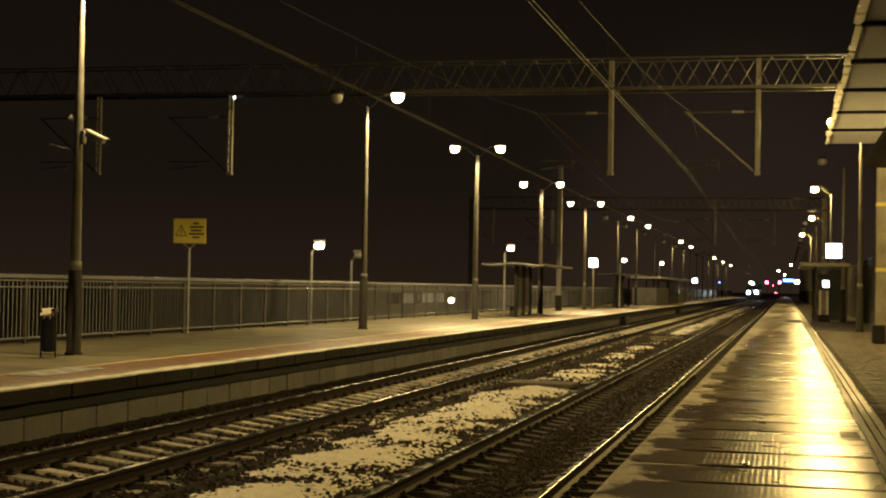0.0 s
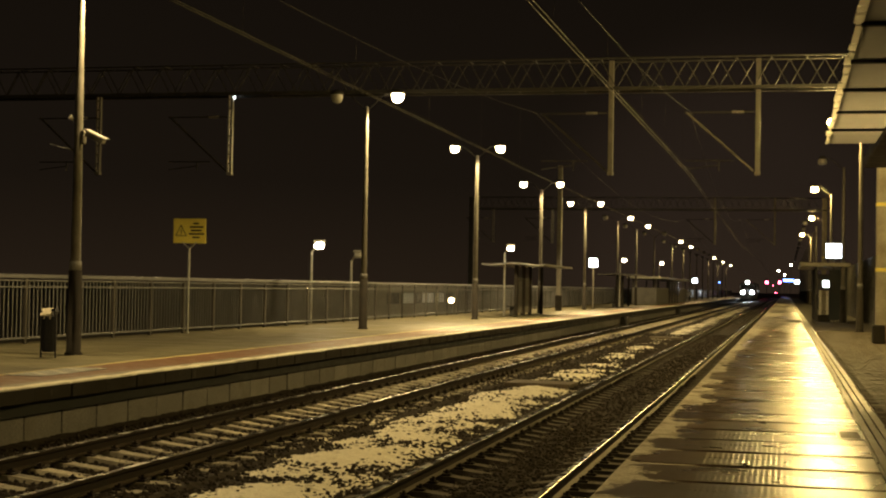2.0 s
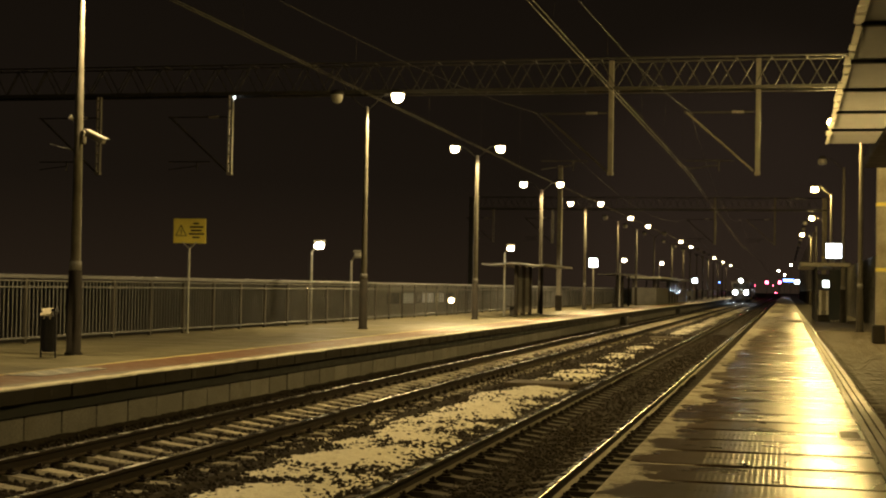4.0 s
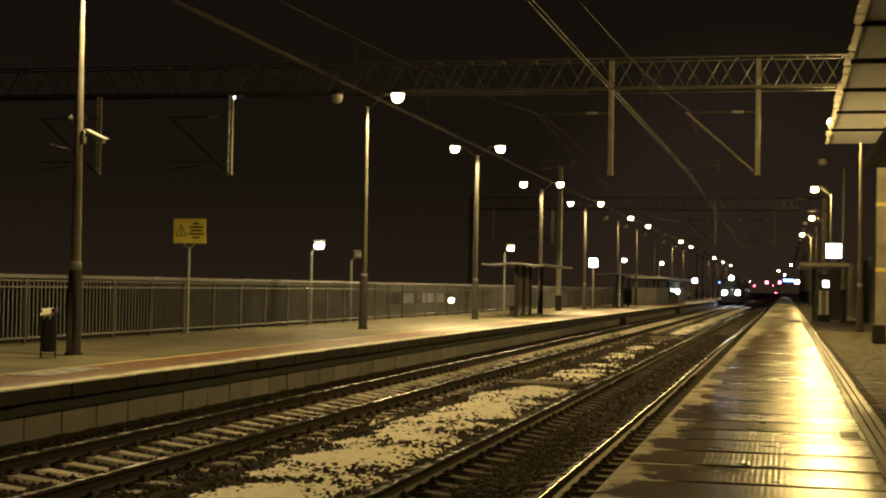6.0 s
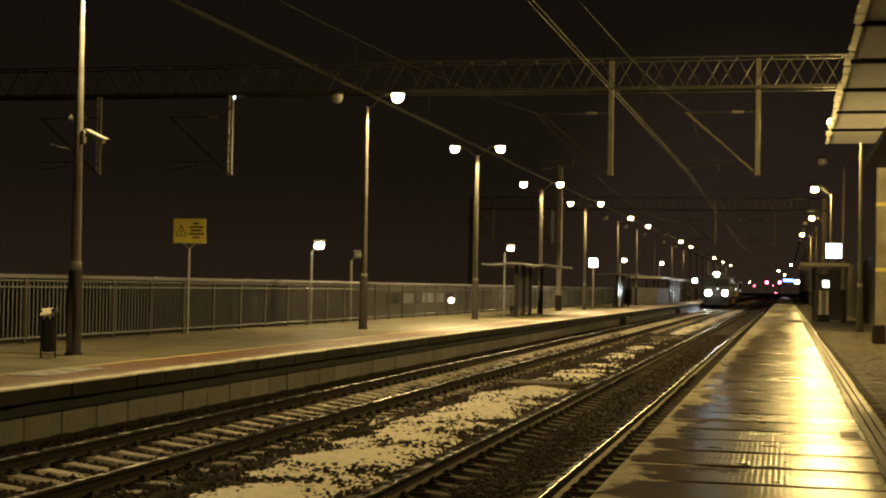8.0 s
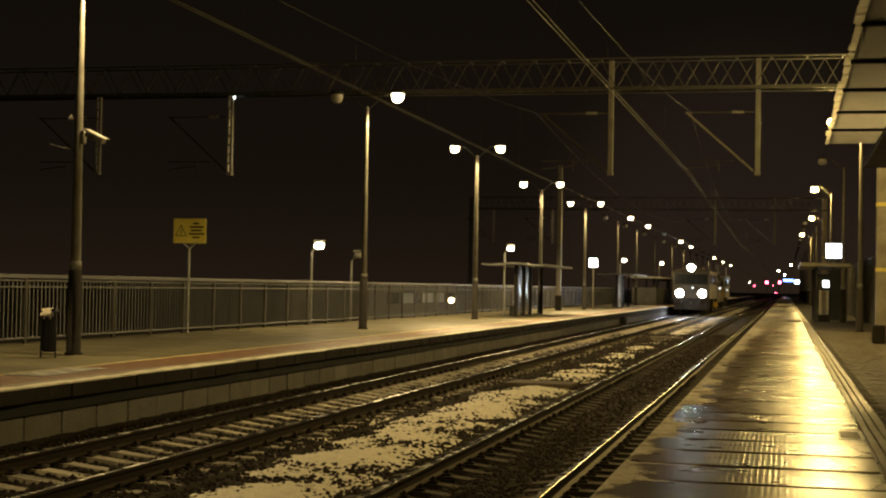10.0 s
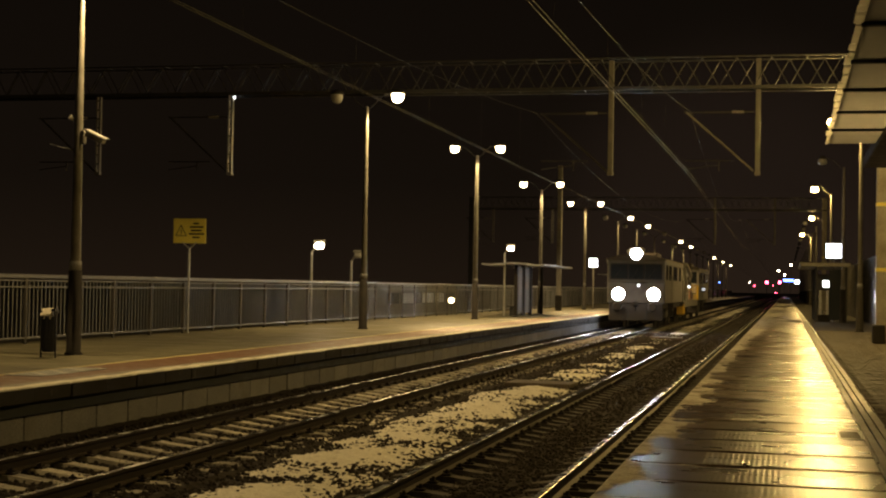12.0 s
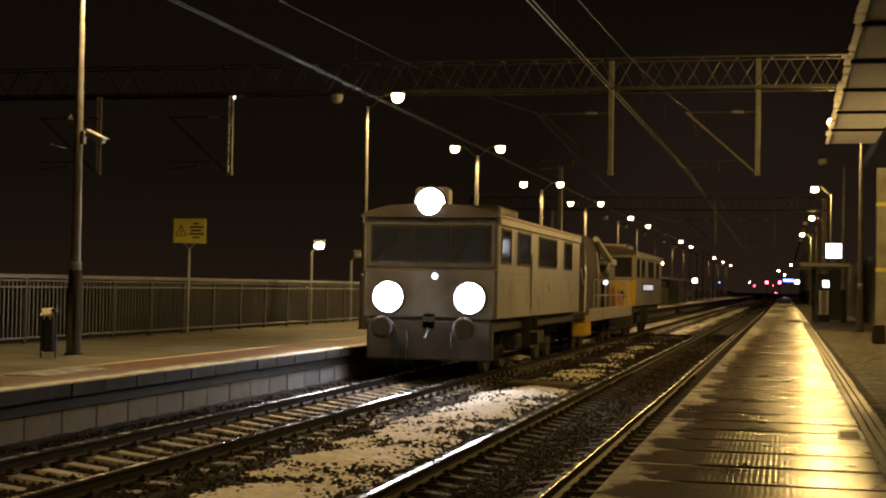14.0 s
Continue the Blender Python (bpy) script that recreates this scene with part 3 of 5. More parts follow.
# ---- masts, lamps, gantries, wires ----
def lamp_post(x, y, arms, lit, group, near):
    up = (0.0 if y < 65 else -0.3) if x < -5 else 0.35
    root = empty("platform_lamp", pose(x, y, PLAT), "tall grey steel platform lamp with a dark base sleeve", "lamp post", group)
    bm = B()
    lathe(bm, [(0.16, 0.0), (0.16, 0.03), (0.13, 0.05), (0.12, 1.49), (0.1, 1.5)], 14)
    part("base_sleeve", bm, M_BASE, root, "dark painted base sleeve", True)
    bm = B()
    lathe(bm, [(0.09, 1.45), (0.0895, 1.5), (0.0735, 3.85), (0.0725, 4.0)], 14)
    part("lower_tube", bm, M_POST_LOW, root, "lower tube, darkened for fading lamp light", True)
    bm = B()
    lathe(bm, [(0.0755, 3.9), (0.0752, 3.94), (0.0551, 6.58 + up), (0.055, 6.62 + up), (0.04, 6.7 + up)], 14)
    part("pole", bm, M_POST, root, "", True)
    bm = B()
    lathe(bm, [(0.1, 1.5), (0.108, 1.503), (0.108, 1.66), (0.1, 1.665)], 14)
    part("band", bm, M_PANEL, root, "pale band", True)
    for a, on in zip(arms, lit):
        bm = B()
        bar(bm, (0, 0, 6.55 + up), (a * 0.5, 0, 7.02 + up), 0.02, 0.018, 8)
        bar(bm, (a * 0.5, 0, 7.02 + up), (a * 0.75, 0, 7.12 + up), 0.018, 0.018, 8)
        # black stands in for the arms being unlit above the lamps
        part("arm", bm, M_BLACK, root)
        bm = B()
        k = 1.0 if x < -5 else 0.72
        lathe(bm, [(0.23 * k, 0.0), (0.235 * k, 0.03), (0.19 * k, 0.1), (0.08 * k, 0.15)], 16, m=pose(a * 0.95, 0, 7.06 + up))
        head = part("lamp_head", bm, M_DARK, root, "lamp head, lit" if on else "lamp head, unlit", True)
        bm = B()
        lathe(bm, [(0.07, -0.25), (0.14, -0.215), (0.178, -0.12), (0.185, 0.0)] if x < -5 else [(0.06, -0.27), (0.17, -0.23), (0.21, -0.12), (0.165, 0.0)], 16, m=pose(a * 0.95, 0, 7.06 + up))
        part("diffuser", bm, (M_LAMP if x < -5 else M_LAMP_NEAR) if on else M_HOUSING, head, "", True)
        if on and near:
            lamp_light(x + a * 0.95, y, PLAT + 6.66 + up, (LAMP_WATTS_L * (0.34 if y < 10 else 0.44 if y < 30 else 0.72 if y < 65 else 0.65 if y < 100 else 0.34)) if x < -5 else LAMP_WATTS_R * (0.25 if y < 10 else 0.65 if y < 25 else 1.0), x < -5)
    return root


def make_lamps():
    dark_right = {8, 11, 12, 13, 15, 17}
    for i, y in enumerate(POSTS_L):
        lamp_post(POST_L, y, (1, -1), (i not in dark_right, i in (3, 4, 5)), "lamps along the island platform", True)
    for i, y in enumerate(POSTS_R):
        lamp_post(POST_R + {2: 0.45, 6: 0.4}.get(i, 0.0), y, (-1,), (i in (0, 1, 2, 3, 5, 6, 9),), "lamps along the near platform", i < 10)


def lattice(bm, x0, x1, y, z0, z1, w, pitch):
    """A box truss: heavy lower and light upper chords, the back lacing half a pitch out of step."""
    lo, up = 0.05, 0.022
    n = int((x1 - x0) / pitch)
    for yy, step in ((y - w / 2, 0.0), (y + w / 2, 0.5)):
        box(bm, x0, x1, yy - lo, yy + lo, z0, z0 + 2 * lo)
        box(bm, x0, x1, yy - up, yy + up, z1 - 2 * up, z1)
        for i in range(n - (1 if step else 0)):
            a, b, c = (x0 + (i + k + step) * pitch for k in (0.0, 0.5, 1.0))
            bar(bm, (a, yy, z0 + lo), (b, yy, z1 - up), 0.02, seg=4)
            bar(bm, (b, yy, z1 - up), (c, yy, z0 + lo), 0.02, seg=4)
    for i in range(n + 1):
        a = x0 + i * pitch
        bar(bm, (a, y - w / 2, z0 + lo), (a, y + w / 2, z0 + lo), 0.022, seg=4)
        if i < n:
            bar(bm, (a + pitch / 2, y - w / 2, z1 - up), (a + pitch / 2, y + w / 2, z1 - up), 0.022, seg=4)


def make_gantry(y, steel, end=-26.75):
    root = empty("catenary_gantry", pose(0, y, 0), "grey steel lattice gantry carrying overhead line supports", "gantry", "gantries over the tracks")
    bm = B()
    lattice(bm, end, 3.12, 0.0, 8.0, 9.0, 0.7, 1.03)
    part("truss", bm, steel, root)
    for x in (2.75, end + 0.15):
        bm = B()
        box(bm, x - 0.17, x + 0.17, -0.2, 0.2, -0.8, 9.0, 0.02)
        leg = part("leg", bm, M_LEG if x > 0 else steel, root)
        if x > 0:
            for z in (2.62, 4.55):
                bm = B()
                box(bm, x - 0.18, x + 0.18, -0.21, 0.21, z - 0.055, z + 0.055, 0.004)
                part("band", bm, M_YELLOW, leg, "yellow painted band")
    for x in (-0.88, -5.32, -17.8, -22.5):
        bm = B()
        w = 0.075
        if x > -10:
            box(bm, x - w, x + w, -0.08, 0.08, 5.45, 8.96, 0.015)
            box(bm, x - w - 0.015, x + w + 0.015, -0.11, 0.11, 5.42, 5.52, 0.01)
            drop = part("drop_post", bm, M_DROP, root)
        else:
            for s in (-1, 1):
                box(bm, x + s * 0.06 - 0.018, x + s * 0.06 + 0.018, -0.06, 0.06, 5.45, 8.05)
            for k in range(9):
                z = 5.5 + 0.3 * k
                box(bm, x - 0.05, x + 0.05, -0.05, 0.05, z - 0.03, z + 0.03)
            box(bm, x - 0.09, x + 0.09, -0.09, 0.09, 5.42, 5.5, 0.01)
            # the outer post's weaker light is put in by a darker material
            drop = part("drop_post", bm, M_GALV if x > -20 else M_DROP, root, "pale ladder-like drop post" if x > -20 else "ladder-like drop post, dimmed by a darker grey")
            if x > -20 and y < 60:
                bm = B()
                lathe(bm, [(0.015, -0.04), (0.032, -0.02), (0.032, 0.02), (0.015, 0.04)], 10, m=pose(x + 0.13, -0.05, 7.97))
                part("marker_lamp", bm, M_WHITE_GLOW, drop, "tiny white marker lamp", True)
        bm = B()
        bar(bm, (x - 0.12, 0, 5.55), (x - 2.15, 0, 7.35), 0.035, seg=8)
        part("cantilever", bm, M_DROP if x > -2 else steel, drop)
        bm = B()
        bar(bm, (x - 0.1, 0, 7.34), (x - 2.2, 0, 7.33), 0.024, seg=8)
        part("top_tie", bm, steel, drop)
        bm = B()
        lathe(bm, [(0.055 if k % 2 else 0.022, 0.03 * k) for k in range(13)], 10, m=pose(x - 0.42, 0, 7.34, 0, -90))
        part("insulator", bm, M_PORCELAIN, drop, "pale ribbed insulator", True)
        bm = B()
        bar(bm, (x - 0.7, 0, 5.86), (x - 2.15, 0, 5.86), 0.02, seg=8)
        bar(bm, (x - 1.15, 0, 5.72), (x - 2.15, 0, 5.6), 0.016, seg=8)
        bar(bm, (x - 1.15, 0, 5.9), (x - 1.15, 0, 5.55), 0.02, seg=8)
        part("registration_arm", bm, steel, drop)
    return root


SPAN = 68.0


def wire_x(x, amp, y):
    """The zigzag of the overhead line: amp to one side at one gantry, to the other at the next."""
    k = (y - GANTRY_Y) / SPAN
    u = k - math.floor(k)
    return x + amp * (1 - 2 * u) * (1 if math.floor(k) % 2 == 0 else -1)


def sag_at(z, sag, y):
    u = (y - GANTRY_Y) / SPAN % 1.0
    return z - sag * 4 * u * (1 - u)


def wire(name, x, amp, z, sag, r, label):
    bm = B()
    pts = []
    for k in range(-24, 61):
        y = GANTRY_Y + SPAN * k / 12
        pts.append(Vector((wire_x(x, amp, y), y, sag_at(z, sag, y))))
    rings = [[bm.verts.new(p + Vector((r * math.cos(t), 0, r * math.sin(t)))) for t in (i * math.pi / 3 for i in range(6))] for p in pts]
    for p, q in zip(rings, rings[1:]):
        for i in range(6):
            bm.faces.new((p[i], p[(i + 1) % 6], q[(i + 1) % 6], q[i]))
    tagged(part(name, bm, M_WIRE, smooth=True), label, "overhead wire", "overhead wires")


def make_wires():
    for x, amp in ((TRACK_R - 0.2, 0.26), (TRACK_L - 0.215, -0.135)):
        for d in (-0.035, 0.035):
            wire("contact_wire", x + d, amp, 5.45, 0.0, 0.0075, "taut copper contact wire over the track")
        wire("messenger_wire", x, amp, 7.36, 1.25, 0.005, "sagging messenger wire over the track")
        bm = B()
        for k in range(-24, 60):
            y = GANTRY_Y + SPAN * (k + 0.5) / 12
            xx = wire_x(x, amp, y)
            bar(bm, (xx, y, 5.46), (xx, y, sag_at(7.36, 1.25, y)), 0.0025, seg=4, caps=False)
        tagged(part("dropper_wires", bm, M_WIRE), "thin vertical dropper wires", "overhead wire", "overhead wires", "stuff")


# ---- things on the island platform ----
def make_fence():
    root = empty("platform_fence", pose(FENCE_X, 0, PLAT), "grey steel bar fence along the platform back", "fence")
    pitch, bars = 2.022, 12
    bm = B()
    box(bm, -0.005, 0.005, -0.017, 0.017, 0.1, 1.31, 0.002)
    slat = mesh_of("fence_bar", bm, M_FENCE)
    bm = B()
    box(bm, -0.035, 0.035, -0.035, 0.035, -0.03, 1.36, 0.006)
    post = mesh_of("fence_post", bm, M_FENCE_DARK)
    bm = B()
    box(bm, -0.05, 0.05, 0.0, pitch - 0.006, 1.345, 1.43, 0.012)
    cap = mesh_of("top_rail", bm, M_FENCE)
    bm = B()
    box(bm, -0.03, 0.03, 0.035, pitch - 0.035, 1.15, 1.185, 0.004)
    mid = mesh_of("upper_rail", bm, M_FENCE)
    bm = B()
    box(bm, -0.03, 0.03, 0.035, pitch - 0.035, 0.1, 0.14, 0.004)
    low = mesh_of("lower_rail", bm, M_FENCE)
    bm = B()
    box(bm, -0.022, 0.022, 0.035, pitch - 0.035, 1.285, 1.315, 0.003)
    thin = mesh_of("thin_rail", bm, M_FENCE)
    rest = B()
    for i in range(-12, 60):
        y = 27.3 + pitch * i
        for me in (post, cap, mid, low, thin):
            piece(me.name.split(".")[0], me, root, pose(0, y, 0))
        for k in range(1, bars):
            yy = y + pitch * k / bars
            if 25.0 < yy < 68.0:
                piece("fence_bar", slat, root, pose(0, yy, 0))
            else:
                box(rest, -0.005, 0.005, yy - 0.017, yy + 0.017, 0.1, 1.31)
    tagged(part("fence_infill", rest, M_FENCE, root), kind="stuff")
    bm = B()
    for i in range(60, 200):
        y = 27.3 + pitch * i
        box(bm, -0.05, 0.05, y, y + pitch, 1.345, 1.43)
        box(bm, -0.035, 0.035, y - 0.035, y + 0.035, 0.0, 1.36)
        box(bm, -0.005, 0.005, y + 0.05, y + pitch - 0.05, 0.1, 1.3)
    tagged(part("distant_fence", bm, M_FENCE, root), kind="stuff")


def make_bin():
    root = empty("litter_bin", pose(-12.2, 22.72, PLAT, 0, 0, 12), "blue-black metal litter bin with a pale hood on legs", "bin")
    bm = B()
    lathe(bm, [(0.09, 0.1), (0.108, 0.14), (0.116, 0.66), (0.12, 0.7), (0.105, 0.71)], 18)
    part("body", bm, M_BIN, root, "dark slatted body", True)
    for k in range(12):
        a = k * math.pi / 6
        bm = B()
        box(bm, -0.022, 0.022, -0.005, 0.005, 0.13, 0.64, 0.003, m=pose(0.119 * math.cos(a), 0.119 * math.sin(a), 0, 0, 0, math.degrees(a) + 90))
        part("slat", bm, M_BIN, root)
    bm = B()
    box(bm, -0.14, 0.06, -0.1, 0.12, 0.0, 0.018, 0.006, m=pose(0, 0, 0.775, 32, -6))
    part("hood", bm, M_HOOD, root, "pale sheet metal hood")
    bm = B()
    strip(bm, [(0.065, 0.785), (0.065, 0.84), (0.13, 0.835), (0.15, 0.79), (0.13, 0.74), (0.115, 0.74), (0.125, 0.78), (0.11, 0.8)], -0.11, 0.11)
    part("hood_back", bm, M_BIN, root, "dark rounded back of the hood")
    for k in range(3):
        bm = B()
        box(bm, -0.06 + 0.05 * k, -0.04 + 0.05 * k, -0.112, -0.1, 0.66, 0.77, 0.004)
        part("hood_strut", bm, M_HOOD, root, "thin pale strut under the hood")
    for sx in (-1, 1):
        bm = B()
        box(bm, sx * 0.122 - 0.012, sx * 0.122 + 0.012, -0.02, 0.02, 0.0, 0.8, 0.004)
        part("leg", bm, M_BIN, root)


def make_covers():
    root = empty("access_cover", pose(-10.2, 19.3, PLAT), "speckled pale metal access cover set in the paving", "cover")
    bm = B()
    box(bm, -0.28, 0.28, -1.0, 1.0, 0.001, 0.012, 0.003)
    part("plate", bm, M_GALV, root)
    for i in range(4):
        for j in range(14):
            bm = B()
            x, y = -0.21 + 0.14 * i, -0.91 + 0.14 * j
            box(bm, x - 0.03, x + 0.03, y - 0.03, y + 0.03, 0.012, 0.018, 0.003)
            part("stud", bm, M_SNOW if (i * 7 + j * 3) % 4 == 0 else M_GALV, root)
    root = empty("inspection_plate", pose(0.6, 14.35, PLAT + 0.003), "small framed steel inspection plate set in a wet slab", "cover")
    bm = B()
    for a, b, c, d in ((-0.12, -0.09, -0.42, 0.42), (0.09, 0.12, -0.42, 0.42), (-0.09, 0.09, -0.42, -0.36), (-0.09, 0.09, 0.36, 0.42)):
        box(bm, a, b, c, d, 0.0, 0.007, 0.002)
    part("frame", bm, M_GALV, root, "bright rubbed steel frame")
    bm = B()
    box(bm, -0.085, 0.085, -0.35, 0.35, 0.0, 0.004)
    part("lid", bm, M_PLANK, root)
    root = empty("joint_plate", pose(0.2, 69.0, PLAT), "dark steel joint plate across the platform", "plate")
    bm = B()
    box(bm, -0.65, 0.5, -3.0, 3.0, 0.004, 0.014, 0.003)
    part("plate", bm, M_PLANK, root)


def make_sign():
    root = empty("warning_sign", pose(-15.07, 35.41, PLAT), "yellow warning notice with a triangle on a steel pole", "sign")
    bm = B()
    bar(bm, (0, 0, 0), (0, 0, 2.2), 0.028, seg=10)
    part("pole", bm, M_GALV, root)
    for s in (-1, 1):
        bm = B()
        bar(bm, (0, 0, 2.18), (s * 0.2, 0, 2.36), 0.018, seg=8)
        part("brace", bm, M_GALV, root)
    bm = B()
    box(bm, -0.45, 0.45, -0.012, 0.012, 2.33, 2.97, 0.006)
    board = part("board", bm, M_YELLOW, root)
    bm = B()
    for a, b in (((-0.40, 2.52), (-0.24, 2.80)), ((-0.24, 2.80), (-0.08, 2.52)), ((-0.08, 2.52), (-0.40, 2.52))):
        bar(bm, (a[0] * 0.9 - 0.02, -0.016, a[1]), (b[0] * 0.9 - 0.02, -0.016, b[1]), 0.011, seg=4)
    bar(bm, (-0.215, -0.016, 2.72), (-0.255, -0.016, 2.64), 0.010, seg=4)
    bar(bm, (-0.255, -0.016, 2.64), (-0.215, -0.016, 2.64), 0.010, seg=4)
    bar(bm, (-0.215, -0.016, 2.64), (-0.245, -0.016, 2.55), 0.010, seg=4)
    part("triangle_mark", bm, M_BLACK, board)
    for k, (x0, x1) in enumerate(((0.10, 0.25), (0.0, 0.38), (0.03, 0.33), (-0.02, 0.40), (0.08, 0.28))):
        bm = B()
        box(bm, x0, x1, -0.016, -0.011, 2.84 - 0.09 * k - 0.022, 2.84 - 0.09 * k + 0.022)
        part("text_bar", bm, M_BLACK, board)


def make_camera_box():
    root = empty("surveillance_camera", pose(POST_L, 23.9, 4.45), "pale box camera bracketed to a lamp post", "camera")
    bm = B()
    bar(bm, (0.08, 0, 0.02), (0.26, -0.02, 0.06), 0.025, seg=8)
    box(bm, 0.06, 0.13, -0.06, 0.06, -0.12, 0.12, 0.01)
    part("bracket", bm, M_DROP, root)
    bm = B()
    bar(bm, (-0.02, 0.0, -0.2), (-0.35, 0.15, -0.17), 0.008, seg=6)
    bar(bm, (-0.35, 0.15, -0.17), (-0.72, 0.3, -0.08), 0.008, seg=6)
    part("cable", bm, M_GALV, root)
    bm = B()
    box(bm, -0.06, 0.36, -0.06, 0.06, -0.05, 0.05, 0.015, m=pose(0.24, -0.05, 0.05, 0, 22, -15))
    part("housing", bm, M_CAMERA, root)
    bm = B()
    box(bm, -0.09, 0.40, -0.075, 0.075, 0.055, 0.068, 0.004, m=pose(0.24, -0.05, 0.05, 0, 22, -15))
    part("sun_shield", bm, M_CAMERA, root)


def make_loudspeaker():
    root = empty("loudspeaker", pose(POST_L, 23.9, 4.78), "small horn loudspeaker fixed to a lamp post", "loudspeaker")
    bm = B()
    bar(bm, (-0.05, 0, 0), (-0.14, 0, 0.0), 0.02, seg=8)
    part("bracket", bm, M_HOUSING, root)
    bm = B()
    lathe(bm, [(0.03, 0.0), (0.05, 0.06), (0.09, 0.13), (0.1, 0.15)], 14, m=pose(-0.1, -0.02, 0.0, 60, 0, -40) @ Matrix.Scale(0.55, 4))
    part("horn", bm, M_HOUSING, root, "", True)


def make_shelter(x, y, ln, roof_x, label):
    root = empty("platform_shelter", pose(x, y, PLAT), label, "shelter", "platform shelters")
    bm = B()
    k = 8
    y_a, y_b = -0.9, ln + 0.8
    rows = []
    for i in range(k + 1):
        u = -1 + 2 * i / k
        rows.append((u * roof_x, 2.36 + 0.045 * math.cos(u * 4.2)))
    strip(bm, rows + [(a, b + 0.07) for a, b in rows[::-1]], y_a, y_b)
    part("roof", bm, M_FENCE, root, "thin gently waved roof")
    for yy, w in ((0.0, 0.13), (1.9, 0.12), (3.8, 0.13), (ln, 0.06)):
        bm = B()
        box(bm, -0.07, 0.07, yy - w, yy + w, 0.0, 2.36, 0.015)
        part("post", bm, M_BASE, root)
    for yy in (0.13, 2.02):
        bm = B()
        box(bm, -0.015, 0.015, yy + 0.3, yy + 1.35, 0.12, 2.3)
        part("pane", bm, M_SCREEN, root, "pale frosted screen")
        bm = B()
        box(bm, -0.03, 0.03, yy, yy + 0.3, 0.05, 2.36)
        box(bm, -0.03, 0.03, yy + 1.35, yy + 1.65, 0.05, 2.36)
        part("screen_frame", bm, M_BASE, root)
    bm = B()
    box(bm, -0.5, -0.1, 0.4, 3.6, 0.42, 0.47, 0.01)
    part("bench", bm, M_DARK, root)
    for yy in (0.6, 3.4):
        bm = B()
        box(bm, -0.4, -0.2, yy - 0.03, yy + 0.03, 0.0, 0.42)
        part("bench_leg", bm, M_DARK, root)


def lit_sign(x, y, z, w, h, mat, label, pole=True):
    root = empty("lit_sign", pose(x, y, z), label, "sign", "lit platform signs")
    bm = B()
    box(bm, -w / 2 - 0.04, w / 2 + 0.04, 0.0, 0.14, -h / 2 - 0.04, h / 2 + 0.04, 0.03)
    part("case", bm, M_DARK, root)
    bm = B()
    box(bm, -w / 2, w / 2, -0.02, 0.0, -h / 2, h / 2, 0.008)
    part("face", bm, mat, root)
    if pole:
        bm = B()
        bar(bm, (0, 0.07, PLAT - z), (0, 0.07, -h / 2), 0.05, seg=10)
        part("pole", bm, M_POST, root)


def short_lamp(x, y, z, on=True):
    root = empty("short_lamp", pose(x, y, PLAT), "slim short lamp post at the back of the platform" + (", lit" if on else ", unlit"), "lamp post", "short platform lamps")
    h = z - PLAT
    bm = B()
    lathe(bm, [(0.06, -0.5), (0.05, 1.0), (0.04, h - 0.3)], 10)
    part("pole", bm, M_GALV, root, "", True)
    bm = B()
    bar(bm, (0, 0, h - 0.32), (0.22, 0, h), 0.025, seg=8)
    part("arm", bm, M_POST, root)
    bm = B()
    box(bm, 0.08, 0.46, -0.14, 0.14, h, h + 0.1, 0.04)
    head = part("lamp_head", bm, M_HOUSING, root)
    bm = B()
    box(bm, 0.12, 0.42, -0.13, 0.13, h - 0.2, h, 0.06)
    part("diffuser", bm, M_LAMP_FAR if on else M_HOUSING, head)


def make_island_things():
    make_fence()
    make_bin()
    make_sign()
    make_covers()
    make_camera_box()
    make_loudspeaker()
    make_shelter(-12.1, 66.4, 7.2, 1.45, "dark glazed platform shelter with a thin pale roof")
    make_shelter(-11.8, 105.0, 8.0, 1.3, "long dark glazed platform shelter further along")
    lit_sign(-12.24, 95.0, 3.59, 0.55, 0.55, M_WHITE_GLOW, "square cool white lit sign on a platform pole")
    lit_sign(-11.4, 178.0, 1.5, 0.72, 0.5, M_ADVERT, "low glazed poster case far along the platform")
    lit_sign(-11.4, 190.0, 3.15, 0.6, 0.6, M_WHITE_GLOW, "square cool white lit sign far along the platform")
    bm = B()
    box(bm, -0.13, 0.13, -0.13, 0.13, 0.0, 8.6, 0.02)
    root = empty("catenary_mast", pose(-13.1, 85.9, PLAT), "grey steel mast with a dark base on the platform", "mast")
    part("shaft", bm, M_POST, root)
    bm = B()
    box(bm, -0.18, 0.18, -0.18, 0.18, 0.0, 0.9, 0.03)
    part("base", bm, M_BASE, root, "dark base block")
    for x, y, z, on in ((-15.75, 47.5, 3.3, True), (-15.87, 52.6, 3.1, False), (-12.58, 66.0, 3.78, True), (-11.52, 104.3, 4.06, True), (-11.9, 141.5, 4.55, True)):
        short_lamp(x, y, z, on)


